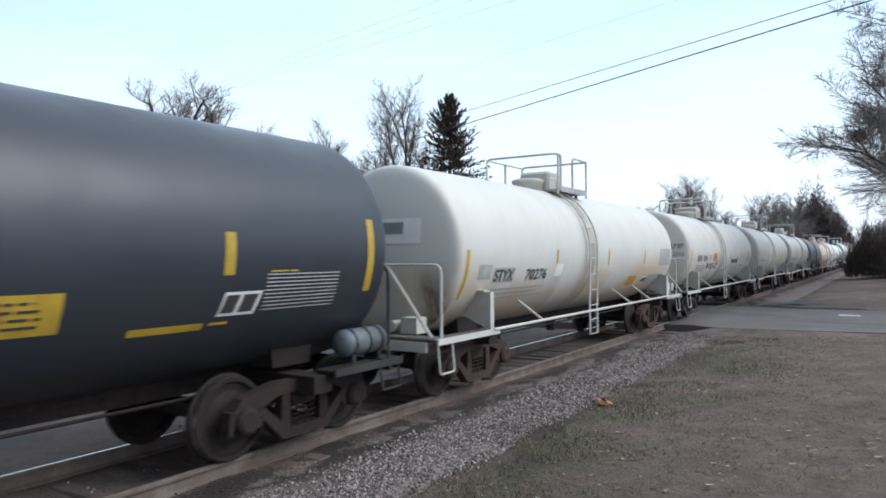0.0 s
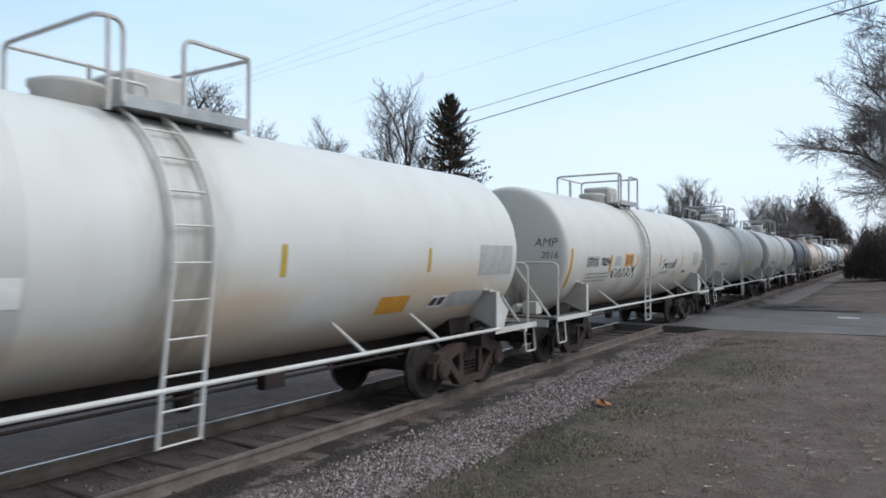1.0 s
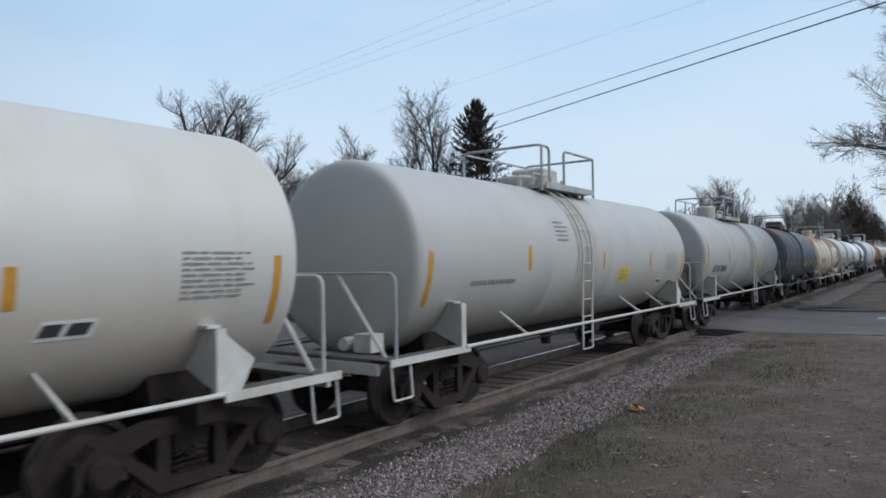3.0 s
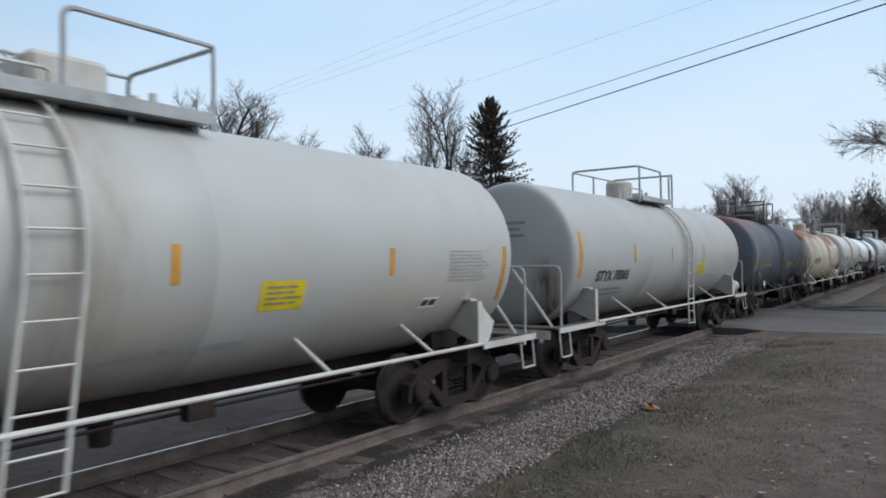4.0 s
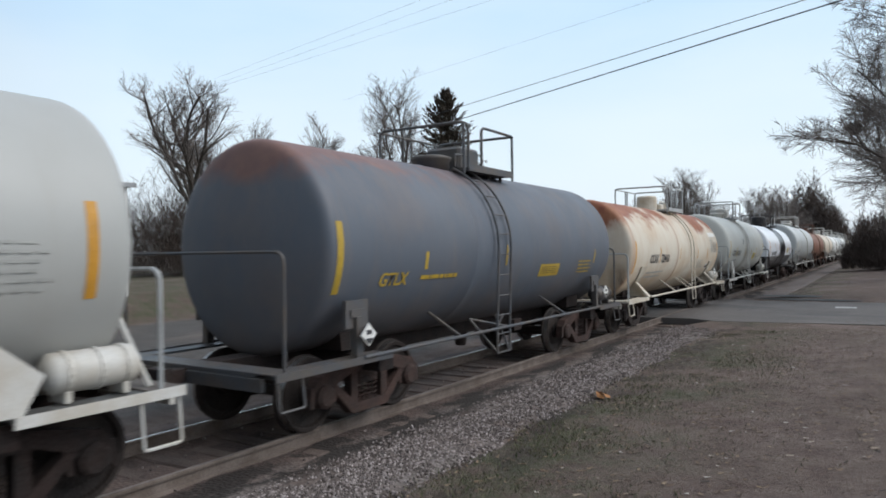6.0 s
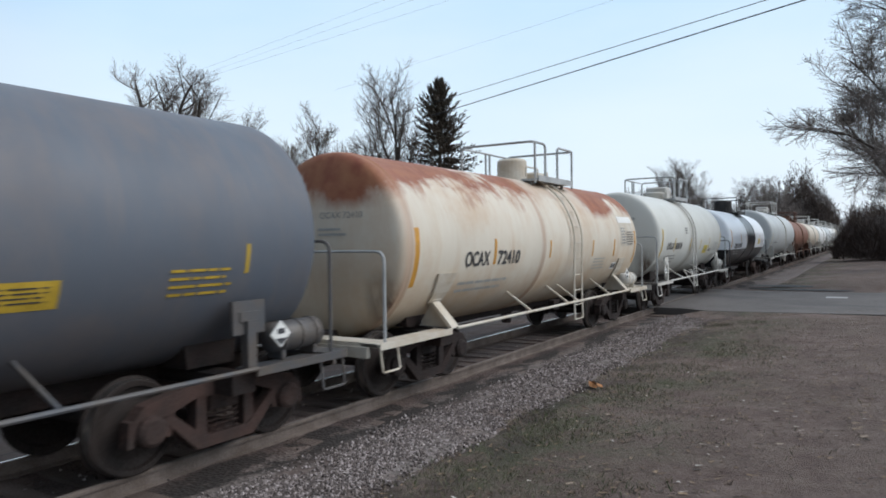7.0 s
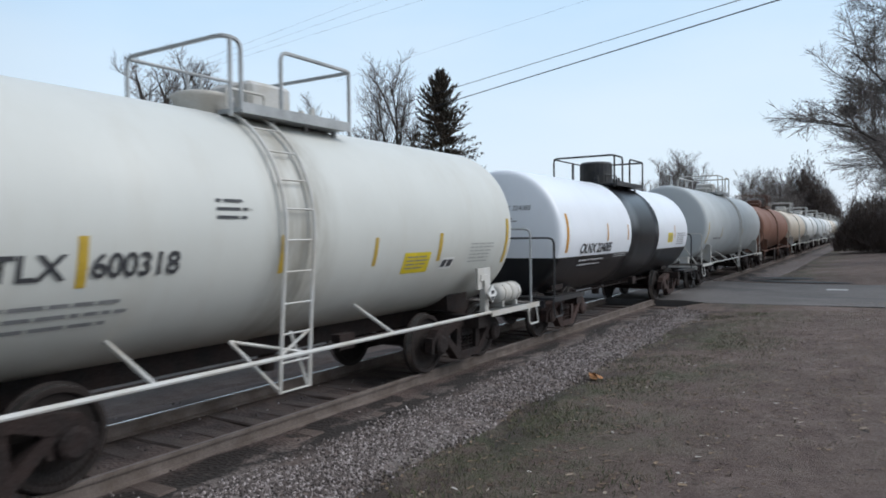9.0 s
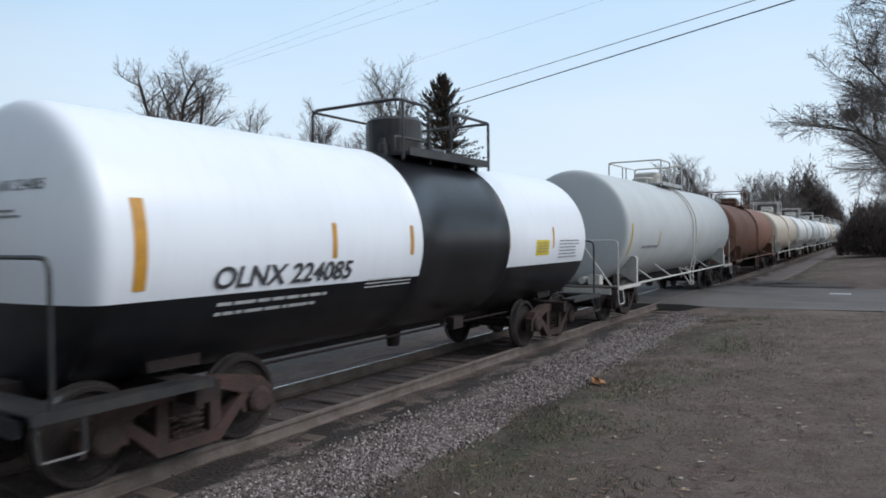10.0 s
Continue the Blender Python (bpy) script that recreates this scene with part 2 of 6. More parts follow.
# ---- mesh tools ----
def finish(name, bm, mats, parent=None, label="", smooth=False, origin=None):
    me = bpy.data.meshes.new(name)
    bmesh.ops.recalc_face_normals(bm, faces=bm.faces)
    bm.to_mesh(me)
    bm.free()
    for m in mats if isinstance(mats, (list, tuple)) else [mats]:
        me.materials.append(m)
    if smooth:
        me.polygons.foreach_set("use_smooth", [True] * len(me.polygons))
    ob = new(name, me)
    if parent is not None:
        ob.parent = parent
    if origin is not None:
        ob.matrix_basis = origin
    return tagged(ob, label) if label else ob


def part(name, bm, material, parent, label="", smooth=False):
    return finish(name, bm, material, parent, label, smooth)


def share(name, me, parent, m=None, label=""):
    ob = new(name, me)
    ob.parent = parent
    if m is not None:
        ob.matrix_basis = m
    return tagged(ob, label) if label else ob


def box(bm, c, s, m=None, mat=0):
    """A box with centre c and sizes s."""
    vs = []
    for dx in (-.5, .5):
        for dy in (-.5, .5):
            for dz in (-.5, .5):
                p = Vector((c[0] + dx * s[0], c[1] + dy * s[1], c[2] + dz * s[2]))
                vs.append(bm.verts.new(m @ p if m else p))
    for f in ((0, 1, 3, 2), (4, 6, 7, 5), (0, 4, 5, 1), (2, 3, 7, 6), (0, 2, 6, 4), (1, 5, 7, 3)):
        bm.faces.new([vs[i] for i in f]).material_index = mat


def chamfered(c, s, r=0.01):
    bm = bmesh.new()
    box(bm, c, s)
    bmesh.ops.bevel(bm, geom=bm.edges[:], offset=r, segments=1, affect="EDGES")
    return bm


def rounded(pts, r, n=4):
    """A polyline with its corners turned into arcs."""
    out = [Vector(pts[0])]
    for a, b, c in zip(pts, pts[1:], pts[2:]):
        a, b, c = Vector(a), Vector(b), Vector(c)
        ra = min(r, (a - b).length * 0.49, (c - b).length * 0.49)
        p, q = b + (a - b).normalized() * ra, b + (c - b).normalized() * ra
        for i in range(n + 1):
            t = i / n
            out.append(p * (1 - t) ** 2 + b * 2 * t * (1 - t) + q * t * t)
    out.append(Vector(pts[-1]))
    return out


def tube(bm, pts, r, n=6, r2=None, caps=True):
    pts = [Vector(p) for p in pts]
    rings, last = [], None
    for i, p in enumerate(pts):
        d = (pts[min(i + 1, len(pts) - 1)] - pts[max(i - 1, 0)]).normalized()
        if last is None:
            up = Vector((0, 0, 1)) if abs(d.z) < 0.9 else Vector((1, 0, 0))
            side = d.cross(up).normalized()
        else:
            side = (last - d * last.dot(d)).normalized()
        last = side
        up = side.cross(d)
        rr = r if r2 is None else r + (r2 - r) * i / (len(pts) - 1)
        rings.append([bm.verts.new(p + (side * math.cos(2 * math.pi * k / n) + up * math.sin(2 * math.pi * k / n)) * rr) for k in range(n)])
    for a, b in zip(rings, rings[1:]):
        for k in range(n):
            bm.faces.new((a[k], a[(k + 1) % n], b[(k + 1) % n], b[k]))
    if caps and n > 2:
        bm.faces.new(rings[0][::-1])
        bm.faces.new(rings[-1])


def lathe(bm, prof, n=32, axis="y", centre=(0, 0, 0), mat=None):
    """Turns a profile of (along, radius) about the y or x axis through centre."""
    rings = []
    for a, r in prof:
        ring = []
        for k in range(n if r > 1e-4 else 1):
            t = 2 * math.pi * k / n
            u, v = r * math.cos(t), r * math.sin(t)
            p = (u, a, v) if axis == "y" else ((a, u, v) if axis == "x" else (u, v, a))
            ring.append(bm.verts.new((p[0] + centre[0], p[1] + centre[1], p[2] + centre[2])))
        rings.append(ring)
    for i, (a, b) in enumerate(zip(rings, rings[1:])):
        for k in range(n):
            q = [a[k % len(a)], a[(k + 1) % len(a)], b[(k + 1) % len(b)], b[k % len(b)]]
            q = [x for j, x in enumerate(q) if x not in q[:j]]
            if len(q) > 2:
                f = bm.faces.new(q)
                if mat:
                    f.material_index = mat[i]


def prism(bm, poly, x0, x1):
    """A plate of the outline poly in (y, z), from x0 to x1."""
    a = [bm.verts.new((x0, y, z)) for y, z in poly]
    b = [bm.verts.new((x1, y, z)) for y, z in poly]
    bm.faces.new(a)
    bm.faces.new(b[::-1])
    for i in range(len(poly)):
        j = (i + 1) % len(poly)
        bm.faces.new((a[i], b[i], b[j], a[j]))


def wrap(y, z, zc, r):
    """The place on the near flank of a tank at height z."""
    h = max(-0.999, min(0.999, (z - zc) / r))
    return Vector((r * math.sqrt(1 - h * h), y, z))


def decal(bm, y0, y1, z0, z1, zc, r, slant=0.0, n=6, lift=0.004):
    """A painted or stuck patch that follows the tank's curve."""
    rows = []
    for i in range(n + 1):
        z = z0 + (z1 - z0) * i / n
        o = slant * i / n
        rows.append([bm.verts.new(wrap(y, z, zc, r + lift)) for y in (y0 + o, y1 + o)])
    for a, b in zip(rows, rows[1:]):
        bm.faces.new((a[0], a[1], b[1], b[0]))


def lettering(name, text, y0, z0, size, zc, r, material, parent, stretch=1.0, label="", slant=0.0, lift=0.006):
    """Letters of the built-in font laid on the tank's flank; y0, z0 is the lower start."""
    cu = bpy.data.curves.new(name, "FONT")
    cu.body, cu.size, cu.shear, cu.offset = text, size, slant, 0.02 * size
    ob = bpy.data.objects.new(name, cu)
    scene.collection.objects.link(ob)
    me = bpy.data.meshes.new_from_object(ob.evaluated_get(bpy.context.evaluated_depsgraph_get()))
    bpy.data.objects.remove(ob)
    bpy.data.curves.remove(cu)
    bm = bmesh.new()
    bm.from_mesh(me)
    bpy.data.meshes.remove(me)
    for v in bm.verts:
        v.co = wrap(y0 + v.co.x * stretch, z0 + v.co.y, zc, r + lift)
    return part(name, bm, material, parent, label)


def empty(name, m):
    ob = new(name)
    ob.matrix_basis = m
    return ob


# ---- ground, track and road ----
def ground_z(x):
    """Height of the ground across the track."""
    pts = [(-400, 0.9), (-60, 0.9), (-24.0, 0.72), (-22.2, -0.18), (-12, -0.22), (-9.2, -0.3), (-8.4, -0.24), (-5.3, -0.23), (-4.6, -0.2), (-3.4, -0.12), (0, 0.12), (6, 0.2), (400, 0.2)]
    for (a, za), (b, zb) in zip(pts, pts[1:]):
        if x <= b:
            return za + (zb - za) * max(0, (x - a) / (b - a))
    return pts[-1][1]


def ground_mat():
    """Trodden dirt with thin winter grass near the track, turf farther off."""
    m, nt, b = blank("dirt_and_grass")
    tc = nt.nodes.new("ShaderNodeTexCoord").outputs["Object"]
    big = noise_of(nt, tc, 0.35, 6.0, 0.6, 0.38, 0.62)
    mid = noise_of(nt, tc, 1.6, 8.0, 0.7, 0.36, 0.64)
    fine = noise_of(nt, tc, 28.0, 5.0, 0.7, 0.3, 0.7)
    c = mixed(nt, mid, (0.150, 0.101, 0.084), (0.275, 0.205, 0.176))
    blot = noise_of(nt, tc, 5.0, 6.0, 0.7, 0.42, 0.66)
    c = mixed(nt, maths(nt, "MULTIPLY", blot, 0.45), c, (0.088, 0.054, 0.041))
    c = mixed(nt, maths(nt, "MULTIPLY", fine, 0.55), c, (0.062, 0.040, 0.032))
    sep = nt.nodes.new("ShaderNodeSeparateXYZ")
    nt.links.new(tc, sep.inputs[0])
    x = sep.outputs["X"]
    verge = maths(nt, "MULTIPLY", ranged(nt, x, -4.6, -3.9), ranged(nt, x, -0.8, -2.8))
    back = ranged(nt, x, -21.6, -22.6)
    green = maths(nt, "MAXIMUM", maths(nt, "MULTIPLY", verge, ranged(nt, big, 0.05, 0.7)), back)
    green = maths(nt, "MAXIMUM", green, maths(nt, "MULTIPLY", big, 0.22))
    gmask = maths(nt, "MULTIPLY", green, ranged(nt, maths(nt, "ADD", mid, fine), 0.45, 1.55), True)
    gc = mixed(nt, fine, (0.030, 0.044, 0.016), (0.078, 0.088, 0.036))
    c = mixed(nt, gmask, c, gc)
    lot = maths(nt, "MULTIPLY", ranged(nt, x, -9.3, -10.0), ranged(nt, x, -22.0, -21.4))
    c = mixed(nt, lot, c, mixed(nt, mid, (0.085, 0.078, 0.074), (0.115, 0.106, 0.10)))
    rim = maths(nt, "MULTIPLY", ranged(nt, x, -4.3, -3.9), ranged(nt, x, -3.0, -3.6))
    damp = noise_of(nt, tc, 1.1, 7.0, 0.65, 0.44, 0.56, (1.5, 0.8, 1.0))
    c = mixed(nt, maths(nt, "MULTIPLY", maths(nt, "MULTIPLY", rim, damp), 0.75), c, (0.045, 0.032, 0.027))
    pale = noise_of(nt, tc, 0.5, 5.0, 0.6, 0.5, 0.68, (1.0, 0.6, 1.0))
    c = mixed(nt, maths(nt, "MULTIPLY", pale, 0.3), c, (0.30, 0.225, 0.20))
    pebble = noise_of(nt, tc, 60.0, 2.0, 0.5, 0.66, 0.72)
    c = mixed(nt, maths(nt, "MULTIPLY", pebble, 0.5), c, (0.33, 0.31, 0.29))
    nt.links.new(c, b.inputs["Base Color"])
    b.inputs["Roughness"].default_value = 0.95
    bumped(nt, b, maths(nt, "ADD", mid, fine), 0.8, 0.05)
    return m


def build_ground():
    xs = [-2500, -900, -400, -150, -60, -40, -30, -24, -23, -22.2, -20, -16, -12, -10, -9.2, -8.4, -5.3, -4.6, -4.0, -3.4, -2.6, -1.8, -0.9, 0, 1, 2.5, 4, 6, 10, 20, 50, 150, 400, 900, 2500]
    ys = [-2500, -900, -300, -100, -40, -20, -10, -5] + [i * 0.8 - 2 for i in range(45)] + [36, 40, 50, 70, 100, 150, 300, 900, 2500]
    bm = bmesh.new()
    grid = []
    for y in ys:
        row = []
        for x in xs:
            z = ground_z(x)
            if -9 < x < 6 and -6 < y < 20:
                z += 0.05 * noise.noise((x * 0.7, y * 0.7, 0)) + 0.02 * noise.noise((x * 3, y * 3, 5))
            if 20 < y < 36 and x > -5:          # level with the road
                z += (-0.078 - z) * min(1, (y - 20) / 2)
            row.append(bm.verts.new((x, y, z)))
        grid.append(row)
    for a, b in zip(grid, grid[1:]):
        for i in range(len(xs) - 1):
            bm.faces.new((a[i], a[i + 1], b[i + 1], b[i]))
    return tagged(finish("ground", bm, ground_mat(), smooth=True), "brown trodden dirt with thin winter grass beside the track", "ground", kind="structure")


ground = build_ground()


def asphalt():
    m, nt, b = blank("asphalt")
    tc = nt.nodes.new("ShaderNodeTexCoord").outputs["Object"]
    big = noise_of(nt, tc, 0.5, 6.0)
    fine = noise_of(nt, tc, 60.0, 3.0)
    c = mixed(nt, big, (0.145, 0.128, 0.120), (0.100, 0.088, 0.082))
    c = mixed(nt, maths(nt, "MULTIPLY", fine, 0.4), c, (0.06, 0.06, 0.06))
    patch = noise_of(nt, tc, 0.3, 3.0, 0.5, 0.54, 0.6, (0.5, 1.6, 1))
    c = mixed(nt, maths(nt, "MULTIPLY", patch, 0.5), c, (0.06, 0.058, 0.06))
    nt.links.new(c, b.inputs["Base Color"])
    b.inputs["Roughness"].default_value = 0.85
    bumped(nt, b, fine, 0.3, 0.01)
    return m


M["asphalt"] = asphalt()


def build_road():
    """The level crossing: asphalt across the track, with the far side's second lane."""
    bm = bmesh.new()
    xs = [-300, -60, -23, -20, -12, -9, -8.2, -7.66, -7.46, -6.16, -5.96, -5.2, -4.4, -2, 0, 4, 12, 60, 300]

    def top(x):
        if -8.6 < x < -5.0:
            return -0.012
        if x < -20:
            return 0.02 + ground_z(x) if x < -22 else -0.05
        return -0.06 if x < -8.6 else max(-0.07, ground_z(x) * 0.2 - 0.07)
    rows = []
    for y0, k in ((22.4, 0.045), (31.6, 0.03)):
        rows.append([bm.verts.new((x, y0 + (k * max(-20, min(20, x + 5.6))) * 3 + 0.15 * noise.noise((x * 0.8, y0, 0)), top(x))) for x in xs])
    low = [[bm.verts.new((v.co.x, v.co.y, v.co.z - 0.3)) for v in r] for r in rows]
    for i in range(len(xs) - 1):
        bm.faces.new((rows[0][i], rows[0][i + 1], rows[1][i + 1], rows[1][i]))
        bm.faces.new((low[0][i], low[0][i + 1], rows[0][i + 1], rows[0][i]))
        bm.faces.new((rows[1][i], rows[1][i + 1], low[1][i + 1], low[1][i]))
    return tagged(finish("road", bm, M["asphalt"]), "grey worn asphalt road crossing the railway track", "road", kind="structure")


road = build_road()
bm = bmesh.new()
box(bm, (-1.0, 29.3, -0.062), (1.05, 0.62, 0.012))
part("stop_line", bm, simple("road_white", (0.6, 0.59, 0.57), 0.7, vary=0.5, scale=8.0, col2=(0.25, 0.24, 0.24)), road, "worn white painted line")
# shadow strips past the road's far edge, laid as flat dark sheets
bm = bmesh.new()
rngd = random.Random(3)
for cx, cy, rx, ry in ((-2.6, 33.0, 2.2, 0.5), (-3.4, 35.2, 1.6, 0.7)):
    vs = [bm.verts.new((cx + rx * math.cos(a) * rngd.uniform(.8, 1.1), cy + ry * math.sin(a) * rngd.uniform(.8, 1.1), -0.05)) for a in [i * math.pi / 10 for i in range(20)]]
    bm.faces.new(vs)
part("shadow_strip", bm, simple("strip_shade", (0.035, 0.034, 0.036), 0.8, vary=0.3), road, "flat dark sheet painted as a shadow strip")


def ballast_mat():
    m, nt, b = blank("ballast")
    tc = nt.nodes.new("ShaderNodeTexCoord").outputs["Object"]
    v = nd(nt, "ShaderNodeTexVoronoi", Scale=22.0)
    nt.links.new(tc, v.inputs["Vector"])
    rnd = nt.nodes.new("ShaderNodeSeparateColor")
    nt.links.new(v.outputs["Color"], rnd.inputs[0])
    c = mixed(nt, rnd.outputs[0], (0.085, 0.070, 0.063), (0.215, 0.182, 0.168))
    mud = noise_of(nt, tc, 1.3, 7.0, 0.65, 0.42, 0.6)
    sep = nt.nodes.new("ShaderNodeSeparateXYZ")
    nt.links.new(tc, sep.inputs[0])
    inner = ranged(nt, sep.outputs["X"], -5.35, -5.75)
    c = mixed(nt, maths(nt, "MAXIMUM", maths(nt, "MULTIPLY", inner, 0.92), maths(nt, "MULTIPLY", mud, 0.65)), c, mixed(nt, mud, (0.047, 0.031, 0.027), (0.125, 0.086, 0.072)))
    # shade in the hollows beside the near rail, painted as near-black patches
    hollow_shade = noise_of(nt, tc, 0.9, 6.0, 0.65, 0.455, 0.52, (1.8, 0.75, 1.0))
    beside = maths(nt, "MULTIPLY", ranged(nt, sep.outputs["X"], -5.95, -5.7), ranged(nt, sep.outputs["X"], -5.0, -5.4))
    c = mixed(nt, maths(nt, "MULTIPLY", maths(nt, "MULTIPLY", hollow_shade, beside), 0.92), c, (0.016, 0.012, 0.010))
    dark_oval = None                                         # dark ragged ovals in the mud at the foot of the near rail
    for cx, cy, rx, ry in ((-5.80, 6.35, 0.22, 0.62), (-5.80, 7.72, 0.20, 0.48), (-5.78, 4.9, 0.26, 0.75), (-5.74, 9.75, 0.12, 0.35), (-5.75, 3.5, 0.25, 0.5), (-5.70, 12.4, 0.14, 0.5), (-4.42, 11.5, 0.16, 0.45)):
        ex = maths(nt, "POWER", maths(nt, "ABSOLUTE", maths(nt, "DIVIDE", maths(nt, "SUBTRACT", sep.outputs["X"], cx), rx)), 2.0)
        ey = maths(nt, "POWER", maths(nt, "ABSOLUTE", maths(nt, "DIVIDE", maths(nt, "SUBTRACT", sep.outputs["Y"], cy), ry)), 2.0)
        e_ = maths(nt, "ADD", ex, ey)
        dark_oval = e_ if dark_oval is None else maths(nt, "MINIMUM", dark_oval, e_)
    ragged = noise_of(nt, tc, 4.5, 6.0, 0.65, 0.3, 0.7)
    dark_oval = ranged(nt, maths(nt, "ADD", dark_oval, maths(nt, "MULTIPLY", ragged, 1.1)), 1.35, 0.95)
    c = mixed(nt, maths(nt, "MULTIPLY", dark_oval, 0.9), c, (0.017, 0.012, 0.010))
    nt.links.new(c, b.inputs["Base Color"])
    b.inputs["Roughness"].default_value = 0.92
    bumped(nt, b, v.outputs["Distance"], 0.6, 0.03)
    return m


def build_ballast():
    bm = bmesh.new()
    xs = [-9.6, -9.0, -8.4, -7.9, -7.3, -6.8, -6.3, -5.9, -5.6, -5.3, -5.0, -4.7, -4.4, -4.15, -3.95, -3.7]
    zs = [-0.42, -0.30, -0.19, -0.17, -0.198, -0.204, -0.198, -0.150, -0.165, -0.175, -0.162, -0.15, -0.14, -0.145, -0.17, -0.3]
    ys = [-60, -30, -15, -8, -4] + [i * 0.3 - 2 for i in range(75)] + [21, 22, 24, 30, 33, 36, 45, 60, 100, 200, 400]
    rows = []
    for y in ys:
        row = []
        for i, (x, z) in enumerate(zip(xs, zs)):
            n = noise.noise((x * 1.3, y * 0.9, 2)) * 0.025 + noise.noise((x * 5, y * 4, 7)) * 0.012
            edge = 0.22 * noise.noise((y * 0.55, 3, 1)) + 0.1 * noise.noise((y * 2.1, 8, 1)) if i > 12 else 0
            drop = 0.0
            if 21.8 < y < 31.5:
                drop = -0.16
            row.append(bm.verts.new((x + edge, y, z + n + drop)))
        rows.append(row)
    for a, b in zip(rows, rows[1:]):
        for i in range(len(xs) - 1):
            bm.faces.new((a[i], a[i + 1], b[i + 1], b[i]))
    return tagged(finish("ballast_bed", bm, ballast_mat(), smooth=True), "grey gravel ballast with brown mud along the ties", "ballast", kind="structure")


ballast = build_ballast()


def build_rail(x, turn, top):
    ob = empty("rail", pose(x, 160, 0, 0, 0, turn))
    prof = [(-0.07, -0.172), (0.07, -0.172), (0.07, -0.16), (0.012, -0.14), (0.010, -0.045), (0.036, -0.035), (0.036, -0.008), (0.028, 0.0), (-0.004, 0.0), (-0.028, 0.0), (-0.036, -0.008), (-0.036, -0.035), (-0.010, -0.045), (-0.012, -0.14), (-0.07, -0.16)]
    bm = bmesh.new()
    ys = [-240, 240]
    a = [bm.verts.new((px, ys[0], pz)) for px, pz in prof]
    b = [bm.verts.new((px, ys[1], pz)) for px, pz in prof]
    for i in range(len(prof)):
        j = (i + 1) % len(prof)
        bm.faces.new((a[i], b[i], b[j], a[j]))
    part("rail_bar", bm, M["rail_rust"], ob)
    bm = bmesh.new()
    box(bm, (-0.004, 0, 0.001), (0.044, 480, 0.004))
    part("running_surface", bm, top, ob, "wheel-worn top of the rail")
    return tagged(ob, "rusty steel rail with a polished running surface", "rail", "rails of the track")


build_rail(TRACK_X + 0.755, 0, M["rail_top_darkened"])
build_rail(TRACK_X - 0.755, 180, M["rail_top"])


def build_ties():
    rnd = random.Random(5)
    me = None
    for i in range(60):
        y = -4 + i * 0.53
        if 21.8 < y < 31.6:
            continue
        if me is None:
            bm = chamfered((0, 0, -0.09), (2.6, 0.23, 0.18), 0.02)
            tie = finish("tie", bm, M["tie_wood"])
            me = tie.data
        else:
            tie = new("tie", me)
        tie.matrix_basis = pose(TRACK_X + rnd.uniform(-.06, .06), y + rnd.uniform(-.04, .04), -0.176 + rnd.uniform(-.025, .006), 0, rnd.uniform(-1, 1), rnd.uniform(-2, 2))
        tagged(tie, "weathered brown wooden railway tie half sunk in mud", "railway tie", "ties under the rails")
    bm = bmesh.new()
    for i in range(400):
        y = 32 + i * 0.53
        box(bm, (TRACK_X, y, -0.262), (2.6, 0.23, 0.18))
    tagged(finish("far_ties", bm, M["tie_wood"]), "weathered wooden ties farther along the track", "railway ties", kind="stuff")


build_ties()

# ---- train ----
TRUCK = {}


